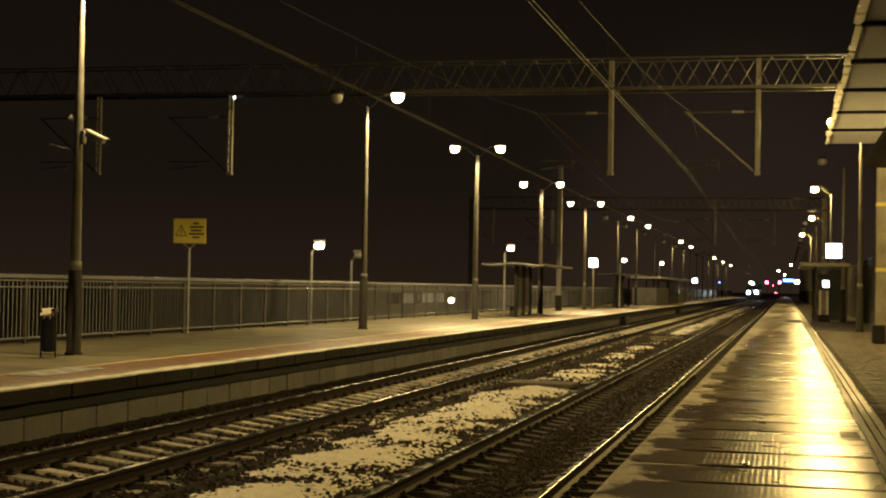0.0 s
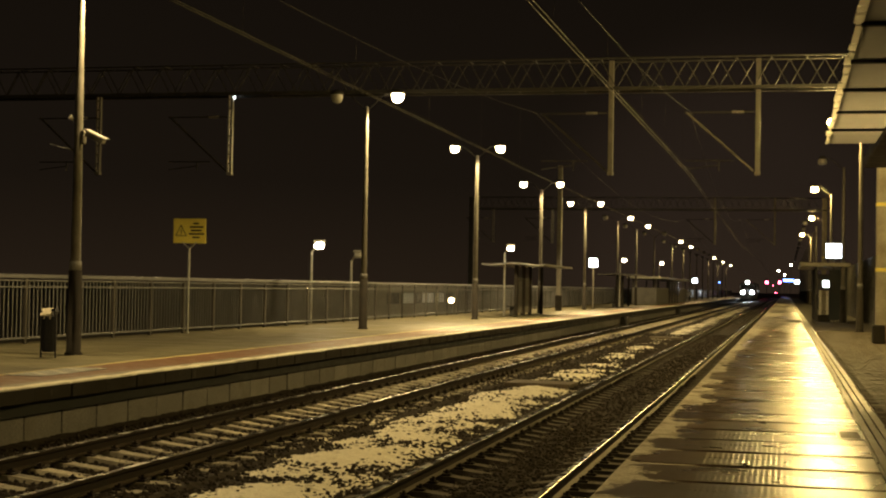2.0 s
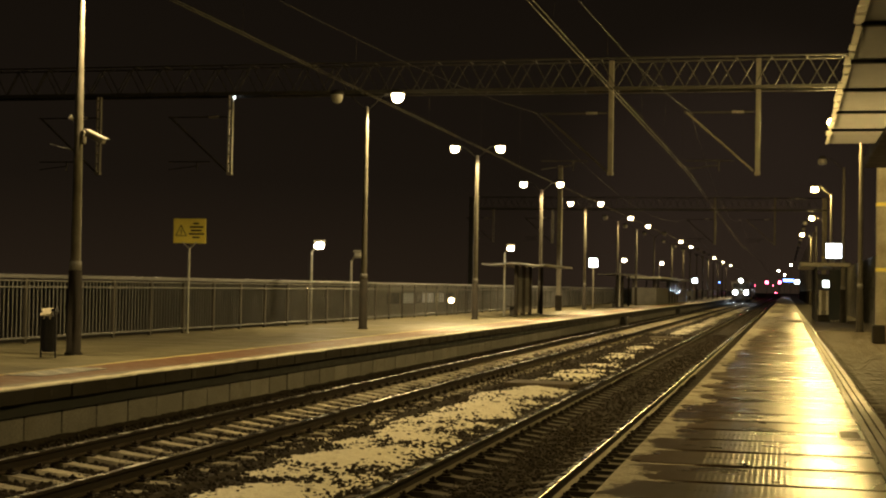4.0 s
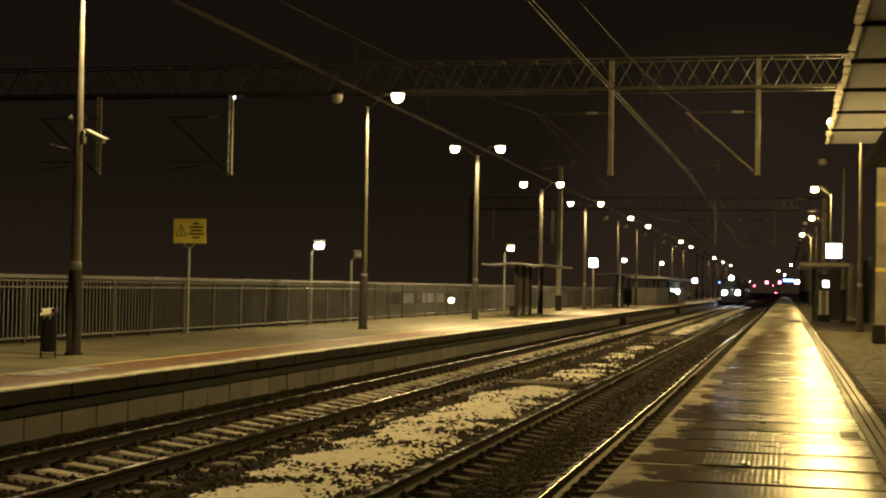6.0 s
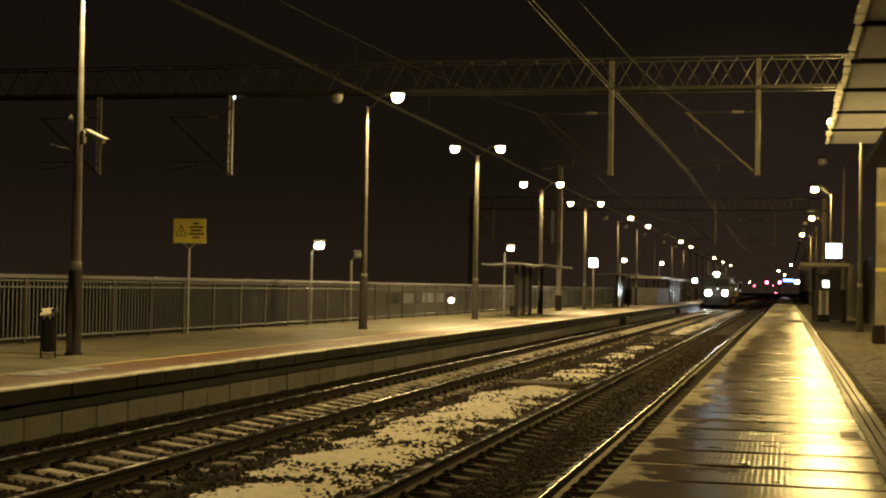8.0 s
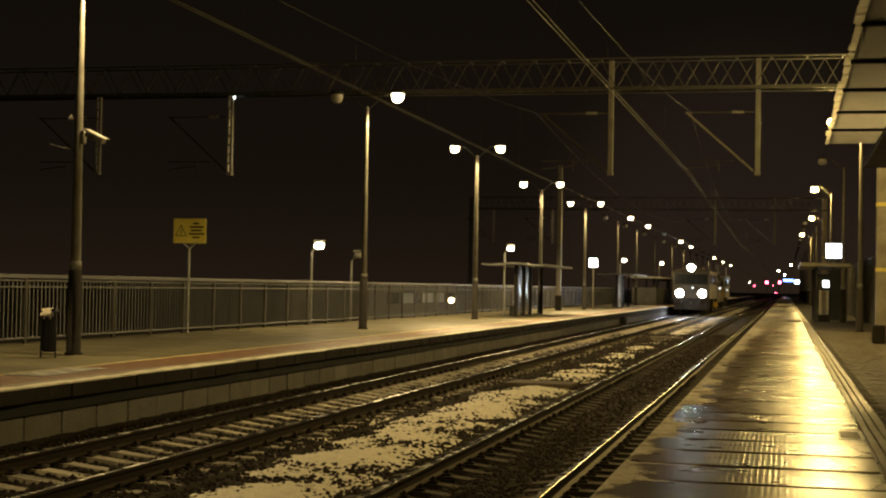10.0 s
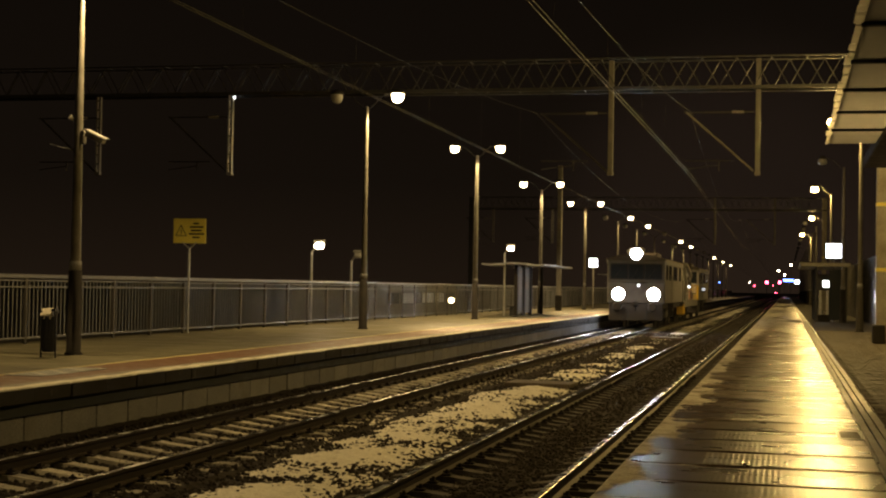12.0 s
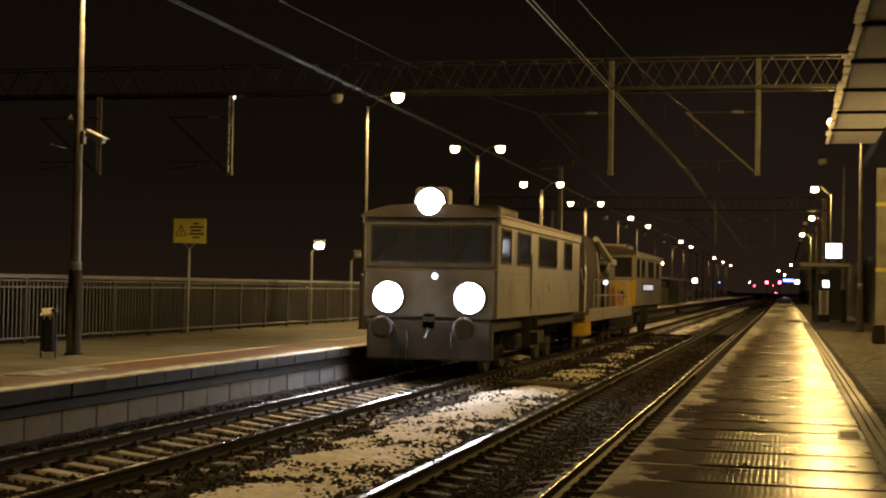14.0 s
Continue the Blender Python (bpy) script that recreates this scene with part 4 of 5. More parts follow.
# ---- things on the near platform ----
def make_canopy():
    root = empty("platform_canopy", pose(0, 0, 0), "cream sheet platform canopy with dark joints and an ice-crusted edge", "canopy")
    z = 4.15
    for k in range(12):
        y1 = 22.62 - 2.03 * k
        bm = B()
        box(bm, 0.60, 1.27, y1 - 2.03 + 0.05, y1 - 0.05, z, z + 0.02)
        part("roof_sheet", bm, M_SHEET, root, "translucent cream roof sheet")
        bm = B()
        box(bm, 0.58, 1.29, y1 - 2.03 - 0.045, y1 - 2.03 + 0.045, z - 0.03, z + 0.09, 0.006)
        part("purlin", bm, M_DARK, root, "dark steel purlin")
    bm = B()
    box(bm, 0.605, 0.635, -1.8, 22.62, z + 0.024, z + 0.07, 0.008)
    part("edge_beam", bm, M_GALV, root, "pale metal edge beam")
    rng, y = random.Random(77), 0.3
    while y < 22.3:
        long, out = rng.uniform(0.22, 0.62), rng.uniform(0.05, 0.085)
        bm = B()
        box(bm, 0.60 - out, 0.598, y, min(y + long, 22.6), z - rng.uniform(0.0, 0.012), z + 0.016, 0.005)
        part("fascia_strip", bm, M_CRUST, root, "pale ice-crusted fascia strip")
        y += long + rng.uniform(0.03, 0.16)
    bm = B()
    box(bm, 1.3, 3.2, -2.0, 27.0, z + 0.0, z + 0.18, 0.02)
    part("rear_roof", bm, M_DARK, root, "dark rear roof sheet")
    for y in (4.0, 10.5, 17.0):
        bm = B()
        box(bm, 2.75, 2.95, y - 0.1, y + 0.1, PLAT, z, 0.02)
        part("column", bm, M_POST, root)


def make_near_shelter():
    root = empty("waiting_shelter", pose(1.55, 68.5, PLAT), "dark glazed waiting shelter with a flat roof", "shelter", "platform shelters")
    bm = B()
    box(bm, -0.95, 1.3, 0.0, 9.0, 2.5, 2.72, 0.04)
    part("roof", bm, M_POST, root, "flat grey roof slab")
    for x in (-0.2, 1.1):
        for y in (0.3, 4.5, 8.7):
            bm = B()
            box(bm, x - 0.05, x + 0.05, y - 0.05, y + 0.05, 0.0, 2.5, 0.01)
            part("post", bm, M_DARK, root)
    for y in (0.36, 4.56):
        bm = B()
        box(bm, 1.06, 1.09, y, y + 4.08, 0.1, 2.4)
        part("pane", bm, M_GLASS, root)
    bm = B()
    box(bm, 0.35, 1.05, 0.28, 0.31, 0.1, 2.4)
    part("end_screen", bm, M_GLASS, root)
    root2 = empty("timetable_case", pose(1.72, 70.2, PLAT), "lit timetable case on two pale legs under the shelter roof", "sign")
    bm = B()
    box(bm, -0.3, 0.3, 0.0, 0.14, 1.45, 2.2, 0.02)
    part("case", bm, M_DARK, root2)
    bm = B()
    box(bm, -0.06, 0.22, -0.02, 0.0, 1.6, 1.9, 0.01)
    part("lit_face", bm, M_WHITE_GLOW, root2)
    for x in (-0.16, 0.16):
        bm = B()
        box(bm, x - 0.06, x + 0.06, 0.03, 0.09, 0.0, 1.45, 0.01)
        part("leg", bm, M_WALL, root2, "pale flat leg")
    bm = B()
    box(bm, -0.28, 0.28, -0.05, 0.18, 0.0, 0.32, 0.02)
    part("base", bm, M_BASE, root2)
    lit_sign(2.22, 71.0, 1.69, 0.32, 0.14, M_WHITE_GLOW, "small low white lit panel by the waiting shelter")
    lit_sign(2.12, 69.4, 3.84, 0.68, 0.64, M_WHITE_GLOW, "square cool white lit sign above the waiting shelter")


def make_near_things():
    make_canopy()
    make_near_shelter()
    root = empty("noise_wall", pose(3.7, 30.0, PLAT), "pale corrugated panel wall behind the near platform", "wall", kind="structure")
    for k in range(60):
        bm = B()
        pts = []
        for i in range(17):
            pts.append((0.05 * math.sin(i * math.pi / 2), 2.0 * i / 16))
        a = [bm.verts.new((x, y + 2.02 * k, 0.0)) for x, y in pts]
        b = [bm.verts.new((x, y + 2.02 * k, 2.95)) for x, y in pts]
        for i in range(16):
            bm.faces.new((a[i], a[i + 1], b[i + 1], b[i]))
        got = bmesh.ops.solidify(bm, geom=bm.faces[:], thickness=0.03)
        part("wall_sheet", bm, M_NOISE, root)
    root = empty("planter_block", pose(2.35, 41.0, PLAT), "dark concrete block at the foot of a mast", "block")
    bm = B()
    box(bm, -0.08, 0.26, -0.25, 0.25, 0.0, 0.5, 0.03)
    part("block", bm, M_BASE, root)


# ---- far end ----
def make_far_end():
    for x, z, mat, nm in ((-5.0, 4.4, M_RED_GLOW, "red"), (-1.63, 4.45, M_RED_GLOW, "red")):
        root = empty("railway_signal", pose(x, 400.0, -0.2), "distant railway signal showing a red light", "signal", "distant signals")
        bm = B()
        bar(bm, (0, 0.2, -0.6), (0, 0.2, z + 0.6), 0.09, seg=8)
        part("mast", bm, M_DARK, root)
        bm = B()
        box(bm, -0.5, 0.5, 0.0, 0.3, z - 0.5, z + 1.2, 0.05)
        part("head", bm, M_DARK, root)
        bm = B()
        bar(bm, (0, 0.02, z + 0.2), (0, -0.12, z + 0.2), 0.42, seg=16)
        part("lens", bm, mat, root, "glowing red lens")
    lit_sign(0.6, 400.0, 5.0, 2.6, 0.7, M_BLUE_GLOW, "distant blue lit station board", True)
    lit_sign(2.8, 398.0, 4.6, 1.2, 1.0, M_WHITE_GLOW, "distant white lit station board", True)
    root = empty("wall_lamp", pose(-24.0, 105.2, 0.85), "small bright lamp on a low bracket beyond the fence", "lamp")
    bm = B()
    lathe(bm, [(0.05, -1.7), (0.04, -0.2)], 8)
    part("stem", bm, M_DARK, root)
    bm = B()
    lathe(bm, [(0.05, -0.2), (0.2, -0.1), (0.2, 0.1), (0.08, 0.2)], 12)
    part("globe", bm, M_LAMP, root, "", True)
    root = empty("kiosk", pose(-12.2, 131.0, PLAT), "pale low kiosk with glazed advertising cases", "kiosk")
    bm = B()
    box(bm, -1.2, 1.0, 0.0, 40.0, 0.0, 1.5, 0.04)
    part("wall", bm, M_PANEL, root)
    bm = B()
    box(bm, -1.6, 1.5, -0.6, 40.6, 2.3, 2.5, 0.04)
    part("roof", bm, M_GALV, root)
    for yy in (0.1, 13.0, 26.0, 39.8):
        for xx in (-1.1, 0.9):
            bm = B()
            box(bm, xx - 0.06, xx + 0.06, yy - 0.06, yy + 0.06, 1.5, 2.3)
            part("post", bm, M_DARK, root)
    for yy in (14.0, 17.6, 21.2, 24.8):
        bm = B()
        box(bm, 0.98, 1.03, yy, yy + 3.4, 0.6, 2.28, 0.02)
        box(bm, 0.98, 1.13, yy - 0.12, yy + 0.02, 0.0, 2.3, 0.02)
        c = part("advert_case", bm, M_DARK, root)
        bm = B()
        box(bm, 1.03, 1.05, yy + 0.3, yy + 3.2, 1.15 if yy < 20 else 0.9, 2.1)
        part("face", bm, M_ADVERT, c, "pale poster behind glass")
    for x, y, z, r, mat in ((-9.55, 402.0, 4.4, 0.16, M_LAMP_FAR), (-8.2, 402.0, 3.4, 0.15, M_RED_GLOW), (-3.3, 398.0, 3.5, 0.12, M_RED_GLOW), (-2.6, 398.0, 1.6, 0.15, M_RED_GLOW), (1.2, 395.0, 9.0, 0.28, M_LAMP_FAR), (-2.0, 405.0, 7.6, 0.25, M_LAMP_FAR), (-0.4, 402.0, 6.4, 0.25, M_LAMP_FAR), (4.0, 300.0, 7.2, 0.2, M_LAMP_FAR), (-11.4, 261.0, 3.39, 0.13, M_BLUE_GLOW)):
        root = empty("distant_lamp", pose(x, y, 0.0), "small distant yard lamp on a thin mast", "lamp", "distant yard lamps")
        bm = B()
        bar(bm, (0, 0.1, -0.85), (0, 0.1, z), 0.05, seg=6)
        part("mast", bm, M_DARK, root)
        bm = B()
        lathe(bm, [(r * 0.4, -r), (r, -r * 0.4), (r, r * 0.4), (r * 0.4, r)], 10, m=pose(0, 0, z))
        part("globe", bm, mat, root, "", True)
    # low building behind the fence, a few windows lit
    root = empty("low_building", pose(-30.0, 104.0, -0.85), "low grey building with dim windows behind the platform fence", "building", kind="structure")
    bm = B()
    box(bm, -6.0, 0.0, 0.0, 30.0, 0.0, 2.6)
    part("wall", bm, M_SHED, root)
    bm = B()
    box(bm, -6.3, 0.3, -0.3, 30.3, 2.6, 2.75)
    part("roof", bm, M_DARK, root)
    for y0, y1, mat in ((5.0, 8.6, M_GLASS), (9.2, 13.4, M_DIM_GREEN), (14.0, 15.8, M_GLASS), (16.2, 20.4, M_DIM_GLOW), (21.0, 22.2, M_WARM_GLOW), (22.5, 24.4, M_DIM_GLOW), (25.0, 28.6, M_GLASS)):
        bm = B()
        for a, b, c, d in ((y0, y1, 1.25, 1.3), (y0, y1, 2.12, 2.17), (y0, y0 + 0.06, 1.3, 2.12), (y1 - 0.06, y1, 1.3, 2.12), ((y0 + y1) / 2 - 0.03, (y0 + y1) / 2 + 0.03, 1.3, 2.12)):
            box(bm, 0.0, 0.05, a, b, c, d)
        w = part("window", bm, M_DARK, root)
        bm = B()
        box(bm, 0.005, 0.02, y0 + 0.06, y1 - 0.06, 1.3, 2.12)
        part("pane", bm, mat, w)


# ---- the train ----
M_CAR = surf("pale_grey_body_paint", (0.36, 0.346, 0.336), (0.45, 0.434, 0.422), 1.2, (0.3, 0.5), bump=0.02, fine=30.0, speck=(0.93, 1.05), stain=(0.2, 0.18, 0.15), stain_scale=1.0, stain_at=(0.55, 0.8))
# body grey taken down for the leading front: its shade is in this colour
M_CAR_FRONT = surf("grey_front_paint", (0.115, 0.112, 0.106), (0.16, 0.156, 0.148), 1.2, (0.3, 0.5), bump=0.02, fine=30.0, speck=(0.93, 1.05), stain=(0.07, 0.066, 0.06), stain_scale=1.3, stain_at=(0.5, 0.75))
M_CAR_YELLOW = surf("yellow_body_paint", (0.60, 0.38, 0.03), (0.70, 0.46, 0.05), 1.2, (0.3, 0.5), bump=0.02, fine=30.0, speck=(0.93, 1.05), stain=(0.3, 0.2, 0.06), stain_scale=1.3, stain_at=(0.58, 0.8))
M_GUTTER = surf("rubbed_gutter", (0.38, 0.3, 0.2), (0.5, 0.41, 0.28), 4.0, (0.3, 0.45), bump=0.05)
M_CAR_ROOF = surf("brown_grey_roof", (0.075, 0.062, 0.05), (0.12, 0.1, 0.08), 1.5, (0.4, 0.6), bump=0.1, fine=30.0)
M_UNDER = surf("grimy_underframe", (0.025, 0.022, 0.02), (0.05, 0.044, 0.038), 3.0, (0.6, 0.85), bump=0.3, fine=40.0)


def headlamp(root, x, z, r, lit, y=0.0):
    bm = B()
    lathe(bm, [(r * 1.16, -0.08), (r * 1.2, 0.0), (r * 1.18, 0.06), (r * 1.08, 0.07), (r * 1.04, 0.04)], 20, m=pose(x, y, z, 90))
    lamp = part("headlamp", bm, M_UNDER, root, "round headlamp, blazing white" if lit else "round headlamp", True)
    bm = B()
    lathe(bm, [(r, 0.0), (r * 0.97, 0.045), (r * 0.6, 0.085), (r * 0.2, 0.1)], 20, m=pose(x, y - 0.04, z, 90))
    part("lens", bm, M_HEAD if lit else M_GLASS, lamp, "", True)


def wheelset(root, y):
    for s in (-1, 1):
        bm = B()
        lathe(bm, [(0.44, -0.06), (0.46, -0.04), (0.42, -0.03), (0.42, 0.07), (0.36, 0.06), (0.3, 0.03), (0.12, 0.05), (0.1, 0.08)], 24, m=pose(s * 0.75, y, 0.42, 0, s * 90))
        part("wheel", bm, M_UNDER, root, "grimy steel wheel", True)
    bm = B()
    bar(bm, (-0.75, y, 0.42), (0.75, y, 0.42), 0.08, seg=12)
    part("axle", bm, M_UNDER, root)


def side_window(root, s, y0, y1, z0, z1):
    bm = B()
    x = s * 1.45
    for a, b, c, d in ((y0 - 0.05, y1 + 0.05, z0 - 0.05, z0), (y0 - 0.05, y1 + 0.05, z1, z1 + 0.05), (y0 - 0.05, y0, z0, z1), (y1, y1 + 0.05, z0, z1)):
        box(bm, min(x, x + s * 0.025), max(x, x + s * 0.025), a, b, c, d, 0.006)
    w = part("window", bm, M_DARK, root)
    bm = B()
    box(bm, min(x, x + s * 0.008), max(x, x + s * 0.008), y0, y1, z0, z1)
    part("pane", bm, M_GLASS, w, "dark glass pane")


def motor_car(front_mat, lit, label):
    root = empty("track_motor_car", None, label, "rail vehicle", "works train")
    ln = 12.45
    bm = B()
    prof = [(-1.45, 1.25), (1.45, 1.25), (1.45, 3.2), (1.36, 3.38), (-1.36, 3.38), (-1.45, 3.2)]
    strip(bm, prof, 0.12, ln)
    part("body", bm, M_CAR, root, "pale grey body shell")
    bm = B()
    prof = [(-1.5, 3.36), (1.5, 3.36), (1.42, 3.46), (0.9, 3.6), (0.0, 3.66), (-0.9, 3.6), (-1.42, 3.46)]
    strip(bm, prof, -0.1, ln + 0.05)
    part("roof", bm, M_CAR_ROOF, root, "brownish arched roof")
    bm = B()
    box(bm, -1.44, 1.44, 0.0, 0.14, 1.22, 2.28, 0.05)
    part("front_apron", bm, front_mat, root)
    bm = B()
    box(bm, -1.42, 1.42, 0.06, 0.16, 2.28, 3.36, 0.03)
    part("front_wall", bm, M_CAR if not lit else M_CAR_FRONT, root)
    for x0, x1 in ((-1.25, -0.45), (-0.35, 0.35), (0.45, 1.25)):
        bm = B()
        box(bm, x0 - 0.05, x1 + 0.05, 0.03, 0.07, 2.4, 3.2, 0.02)
        w = part("windscreen", bm, M_DARK, root)
        bm = B()
        box(bm, x0, x1, 0.015, 0.03, 2.45, 3.15, 0.004)
        part("pane", bm, M_GLASS, w, "dark windscreen glass")
        bm = B()
        bar(bm, (x0 + 0.1, 0.0, 2.4), ((x0 + x1) / 2 + 0.1, 0.0, 2.95), 0.012, seg=6)
        part("wiper", bm, M_BLACK, w)
    for x in (-0.88, 0.88):
        # lit lenses are oversized: the extra glowing rim stands in for glare
        headlamp(root, x, 1.67, 0.31 if lit else 0.16, lit)
    if lit:
        headlamp(root, 0.0, 3.66, 0.3, lit, 0.0)
    bm = B()
    lathe(bm, [(0.07, 0.0), (0.06, 0.03), (0.03, 0.05)], 12, m=pose(0.12, 0.0, 2.12, 90))
    part("marker_lamp", bm, M_CASE_GLOW if lit else M_GLASS, root, "small white marker lamp" if lit else "", True)
    if not lit:
        for s in (-1, 1):
            bm = B()
            box(bm, min(s * 1.45, s * 1.49), max(s * 1.45, s * 1.49), 2.7, 7.7, 1.82, 2.18, 0.01)
            board = part("side_board", bm, M_DARK, root, "framed lit side board")
            bm = B()
            box(bm, min(s * 1.49, s * 1.5), max(s * 1.49, s * 1.5), 3.0, 7.4, 1.9, 2.1)
            part("lit_face", bm, M_BOARD_GLOW, board, "cool white lit face")
    if lit:
        bm = B()
        box(bm, -0.36, 0.36, 0.05, 0.5, 3.4, 4.0, 0.06)
        part("lamp_box", bm, M_CAR, root)
    for s in (-1, 1):
        bm = B()
        box(bm, min(s * 1.45, s * 1.462), max(s * 1.45, s * 1.462), 0.14, 12.4, 2.2, 2.24)
        part("waist_rail", bm, M_CAR, root)
        for y0, z0, w, h in ((7.0, 1.95, 0.12, 0.1), (11.9, 1.9, 0.12, 0.06), (8.35, 2.62, 0.07, 0.07), (1.6, 3.25, 0.16, 0.05), (10.6, 3.27, 0.12, 0.05)):
            bm = B()
            box(bm, min(s * 1.45, s * 1.475), max(s * 1.45, s * 1.475), y0 - w, y0 + w, z0 - h, z0 + h, 0.008)
            part("side_plate", bm, M_ENAMEL, root, "small white enamel plate")
        for y0 in (3.9, 4.95):
            bm = B()
            box(bm, min(s * 1.3, s * 1.5), max(s * 1.3, s * 1.5), y0 - 0.02, y0 + 0.02, 0.5, 1.25)
            part("step_hanger", bm, M_UNDER, root)
        for z0 in (0.5, 0.85):
            bm = B()
            box(bm, min(s * 1.28, s * 1.52), max(s * 1.28, s * 1.52), 3.9, 4.95, z0, z0 + 0.04, 0.006)
            part("step", bm, M_UNDER, root)
    bm = B()
    box(bm, -0.15, 0.15, 0.0, 0.1, 1.0, 1.35, 0.02)
    bar(bm, (0, -0.05, 1.02), (0, -0.35, 0.8), 0.035, seg=8)
    part("coupling_hook", bm, M_UNDER, root)
    for x in (-0.45, 0.5):
        bm = B()
        bar(bm, (x, -0.03, 0.95), (x + 0.05, -0.18, 0.6), 0.025, seg=8)
        bar(bm, (x + 0.05, -0.18, 0.6), (x + 0.02, -0.1, 0.38), 0.025, seg=8)
        part("brake_hose", bm, M_BLACK, root)
    for s in (-1, 1):
        for y0, y1 in ((0.5, 1.5), (2.4, 3.9), (5.3, 8.0), (9.5, 10.8)):
            side_window(root, s, y0, y1, 2.45, 3.12)
        bm = B()
        box(bm, min(s * 1.45, s * 1.47), max(s * 1.45, s * 1.47), 4.1, 4.9, 1.3, 3.2, 0.01)
        door = part("door", bm, M_CAR, root)
        bm = B()
        bar(bm, (s * 1.5, 4.0, 1.4), (s * 1.5, 4.0, 2.7), 0.018, seg=6)
        part("handrail", bm, M_GALV, root)
        bm = B()
        bar(bm, (s * 1.48, 0.0, 3.4), (s * 1.48, ln, 3.4), 0.03, seg=6)
        part("gutter", bm, M_GUTTER, root, "pale rubbed gutter rail")
        bm = B()
        box(bm, min(s * 1.44, s * 1.5), max(s * 1.44, s * 1.5), 0.1, ln - 0.05, 3.22, 3.37, 0.012)
        part("eaves_band", bm, M_CAR, root, "pale band under the roof edge")
    bm = B()
    box(bm, -1.3, 1.3, 0.1, ln, 0.95, 1.25, 0.03)
    box(bm, -1.1, 1.1, 4.2, 8.4, 0.45, 0.96, 0.05)
    box(bm, -1.35, 1.35, 0.0, 0.3, 0.35, 1.2, 0.04)
    part("underframe", bm, M_UNDER, root, "grimy dark underframe")
    for s in (-1, 1):
        bm = B()
        bar(bm, (s * 0.87, -0.02, 1.05), (s * 0.87, -0.5, 1.05), 0.09, seg=12)
        lathe(bm, [(0.22, 0.0), (0.24, 0.02), (0.18, 0.06)], 18, m=pose(s * 0.87, -0.5, 1.05, 90))
        part("buffer", bm, M_UNDER, root, "round buffer", True)
    for y in (2.2, 4.0, 9.0, 10.8):
        wheelset(root, y)
    bm = B()
    bar(bm, (-0.5, 1.6, 3.62), (-0.5, 1.2, 3.85), 0.05, 0.1, 10)
    part("horn", bm, M_GALV, root)
    bm = B()
    box(bm, -0.7, 0.7, 4.0, 6.5, 3.55, 3.85, 0.06)
    part("roof_box", bm, M_CAR_ROOF, root)
    return root


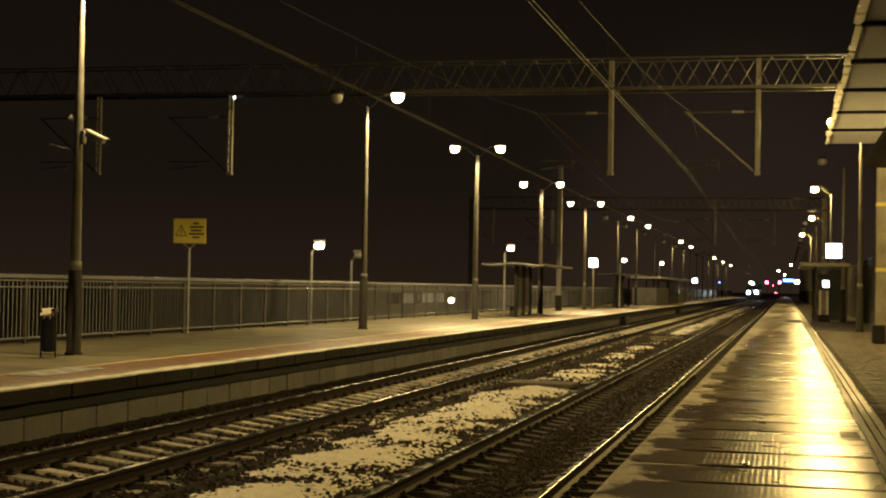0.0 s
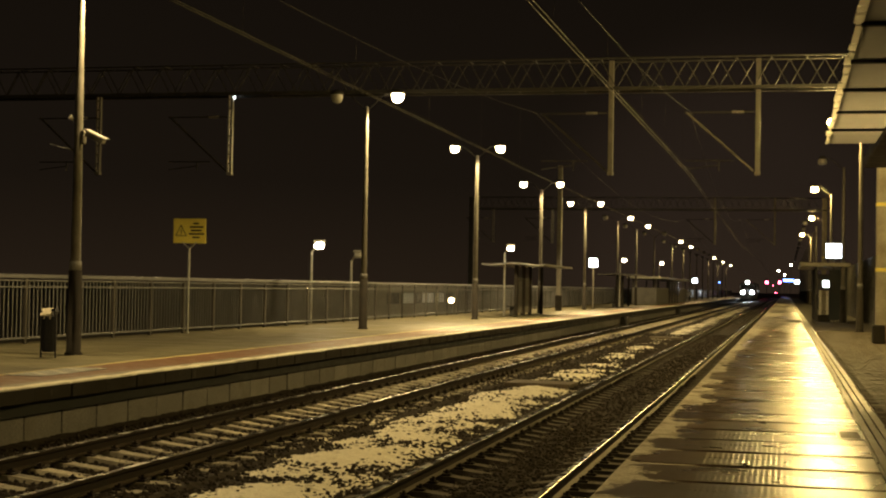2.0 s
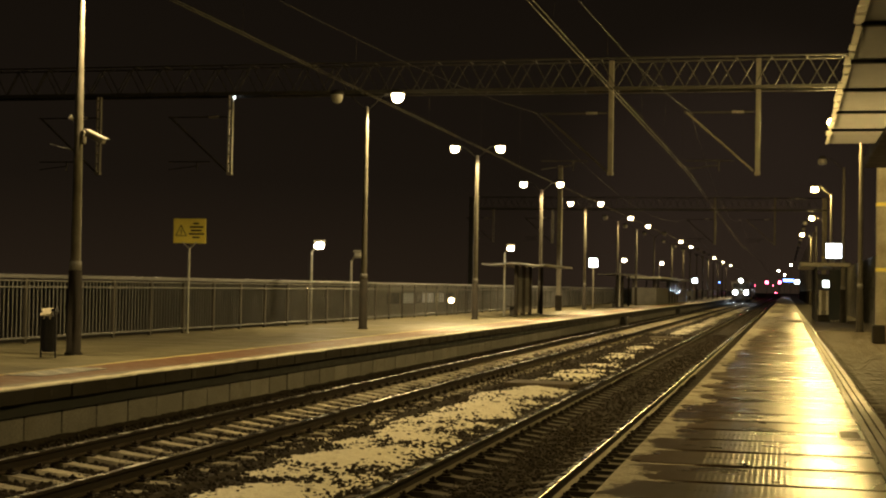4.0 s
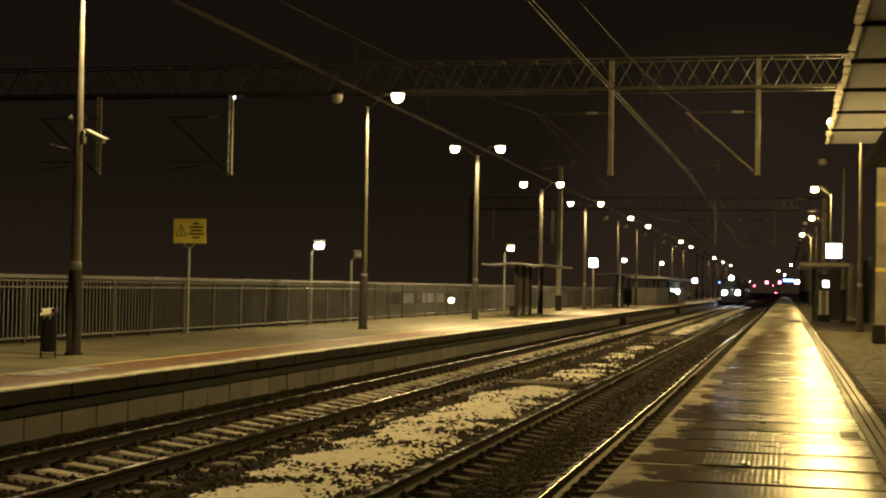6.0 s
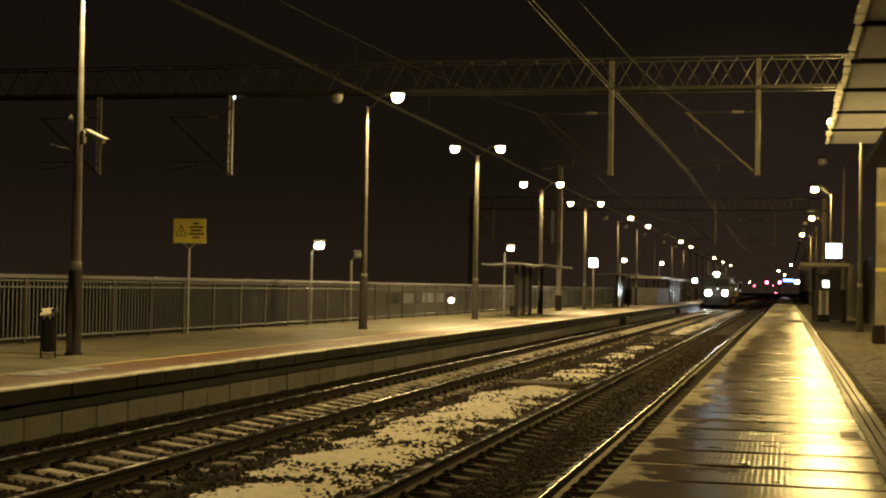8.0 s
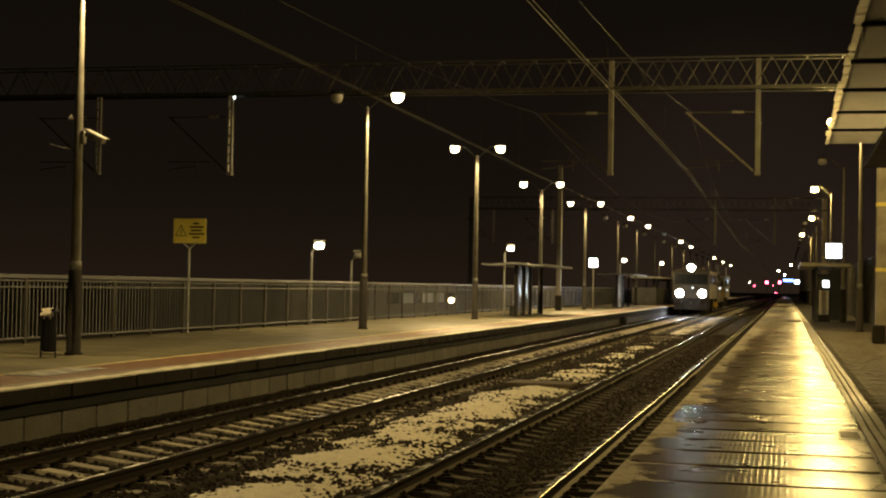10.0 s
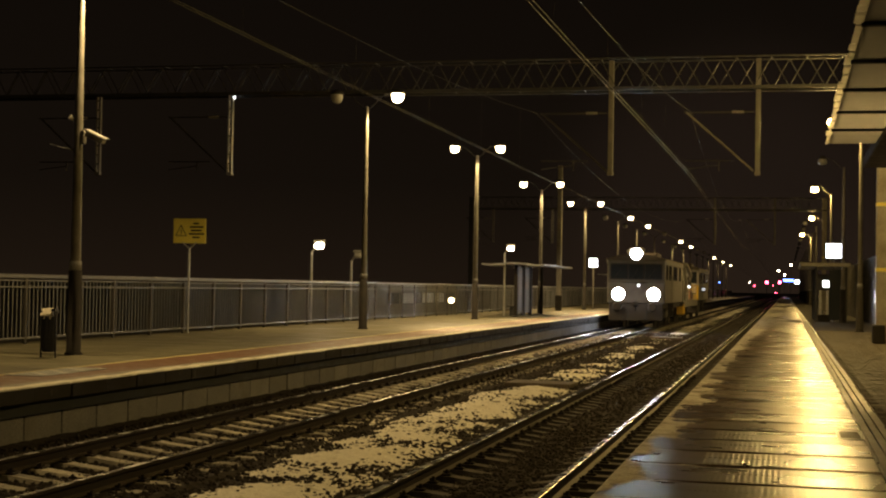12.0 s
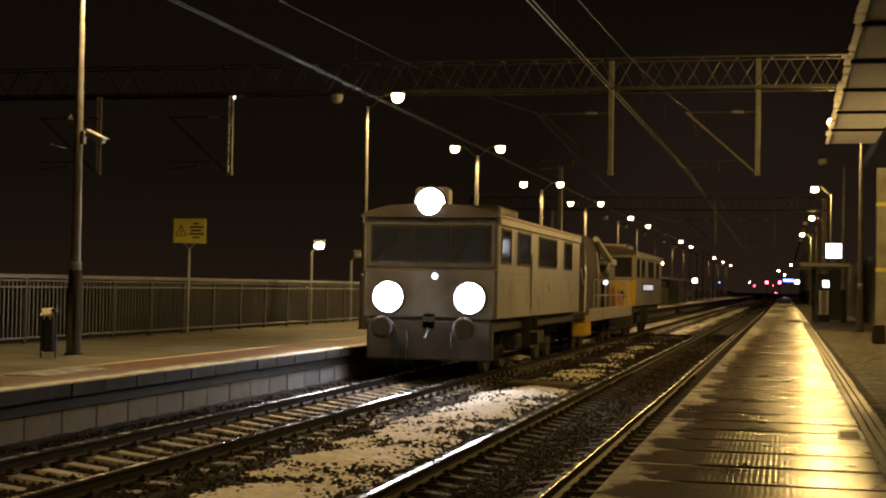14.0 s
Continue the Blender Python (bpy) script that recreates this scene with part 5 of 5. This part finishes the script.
def crane_wagon():
    root = empty("crane_wagon", None, "flat works wagon with crane, railings and orange gear", "rail vehicle", "works train")
    ln = 13.6
    bm = B()
    box(bm, -1.4, 1.4, 0.0, ln, 0.95, 1.2, 0.03)
    part("deck", bm, M_UNDER, root)
    for s in (-1, 1):
        bm = B()
        box(bm, s * 1.42 - 0.03, s * 1.42 + 0.03, 1.0, ln, 0.9, 1.3, 0.02)
        part("side_board", bm, M_CAR, root)
        for k in range(8):
            y = 2.5 + 1.5 * k
            bm = B()
            bar(bm, (s * 1.38, y, 1.2), (s * 1.38, y, 2.2), 0.025, seg=6)
            part("railing_post", bm, M_HOUSING, root)
        for z in (1.7, 2.2):
            bm = B()
            bar(bm, (s * 1.38, 2.5, z), (s * 1.38, 13.0, z), 0.022, seg=6)
            part("railing", bm, M_HOUSING, root)
    bm = B()
    lathe(bm, [(0.5, 1.2), (0.5, 1.5), (0.3, 1.55), (0.25, 3.2), (0.2, 3.3)], 16, m=pose(0.2, 1.6, 0))
    crane = part("crane_column", bm, M_DARK, root, "dark crane column", True)
    bm = B()
    bar(bm, (0.2, 1.6, 3.1), (0.3, 7.5, 2.6), 0.16, 0.1, 6)
    part("crane_boom", bm, M_DARK, crane)
    bm = B()
    bar(bm, (0.2, 1.7, 2.0), (0.28, 4.5, 2.8), 0.07, seg=8)
    part("ram", bm, M_GALV, crane)
    bm = B()
    strip(bm, [(-0.2, 1.2), (1.36, 1.2), (1.38, 2.3), (1.3, 3.45), (1.1, 3.58), (0.0, 3.58), (-0.2, 3.4)], 0.35, 3.4)
    cab = part("operator_cab", bm, M_UNDER, root, "dark grimy operator cab")
    for y0 in (0.7, 2.0):
        bm = B()
        box(bm, 1.36, 1.385, y0, y0 + 1.0, 2.15, 2.95, 0.006, m=pose(0.03, 0, 0, 0, -2))
        part("cab_window", bm, M_GLASS, cab)
    bm = B()
    box(bm, -0.1, 1.25, 3.4, 5.0, 2.15, 3.35, 0.12)
    part("engine_cover", bm, M_UNDER, root, "dark engine cover behind the cab")
    bm = B()
    bar(bm, (1.36, 2.9, 3.5), (1.44, 5.95, 2.88), 0.1, 0.13, 6)
    bar(bm, (1.44, 5.95, 2.88), (1.42, 5.6, 2.5), 0.07, seg=6)
    part("jib", bm, M_CAR, root, "pale folded jib")
    bm = B()
    bar(bm, (1.4, 5.45, 2.16), (1.4, 5.45, 2.3), 0.02, seg=6)
    lathe(bm, [(0.05, 0.06), (0.1, 0.0), (0.11, -0.05)], 12, m=pose(1.4, 5.42, 2.13, 90))
    lamp = part("work_lamp", bm, M_DARK, root, "small lit work lamp on the railing")
    bm = B()
    lathe(bm, [(0.085, 0.0), (0.08, 0.03), (0.03, 0.05)], 12, m=pose(1.4, 5.37, 2.13, 90))
    part("lens", bm, M_CASE_GLOW, lamp, "", True)
    for y0, z1 in ((10.0, 1.95), (11.6, 1.72)):
        bm = B()
        box(bm, 0.5, 1.2, y0, y0 + 1.2, 1.2, z1, 0.05)
        part("gear_box", bm, M_ORANGE, root, "orange-red gear box")
    bm = B()
    bar(bm, (1.3, 0.05, 2.5), (1.38, 0.9, 1.25), 0.02, seg=6)
    part("diagonal_stay", bm, M_HOUSING, root, "thin pale diagonal stay")
    for y0 in (0.1, 3.1):
        bm = B()
        bar(bm, (1.42, y0, 1.2), (1.42, y0 + 0.15, 2.4), 0.03, seg=6)
        bar(bm, (1.42, y0 + 0.15, 2.4), (1.3, y0 + 0.6, 3.1), 0.03, seg=6)
        part("hose", bm, M_HOUSING, root, "pale looping hose")
    bm = B()
    box(bm, 0.7, 1.4, 5.5, 8.6, 2.72, 2.98, 0.06)
    part("boom_head", bm, M_CAR, root, "pale boxed boom head")
    bm = B()
    box(bm, 0.2, 1.3, 7.0, 9.0, 2.2, 2.75, 0.06)
    part("winch_cover", bm, M_CAR_ROOF, root, "rusty brown winch cover")
    bm = B()
    box(bm, 0.35, 1.15, 7.4, 8.6, 1.2, 2.2, 0.04)
    part("winch_stand", bm, M_UNDER, root)
    bm = B()
    box(bm, 1.0, 1.42, 0.3, 1.6, 0.45, 1.12, 0.05)
    part("tool_box", bm, M_CAR_YELLOW, root, "orange-yellow tool box")
    bm = B()
    for a, b in ((6.0, 7.2), (8.0, 10.0)):
        box(bm, -0.9, 0.9, a, b, 1.2, 1.75, 0.05)
    part("crates", bm, M_UNDER, root)
    for y in (2.0, 3.8, 9.8, 11.6):
        wheelset(root, y)
    return root


def make_train():
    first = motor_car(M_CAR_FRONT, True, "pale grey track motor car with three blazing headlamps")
    wagon = crane_wagon()
    second = motor_car(M_CAR_YELLOW, False, "pale grey track motor car with a yellow front end")
    return [(first, 0.0), (wagon, 13.9), (second, 28.8)]


make_ground()
make_bed()
make_stones()
make_snow()
make_frost()
make_plank()
make_lamps()
make_gantry(GANTRY_Y, M_GANTRY)
# the farther gantry's lack of light is put into a darker steel
make_gantry(GANTRY_Y + 68.0, M_DARK, -24.4)
make_wires()
make_island_things()
make_near_things()
make_far_end()
TRAIN = make_train()
make_track("track_left", TRACK_L, M_SLEEPER, "railway track with frosted concrete sleepers and bright rails")
make_track("track_right", TRACK_R, M_SLEEPER_OLD, "railway track with dark concrete sleepers and bright rails")
make_platform_left()
make_platform_right()


def motions():
    speed, stop = 21.8, 29.9
    for ob, back in TRAIN:
        walk(ob, [(t * 0.5, pose(TRACK_L, stop + back + speed * (14.0 - t * 0.5), 0)) for t in range(29)])


motions()
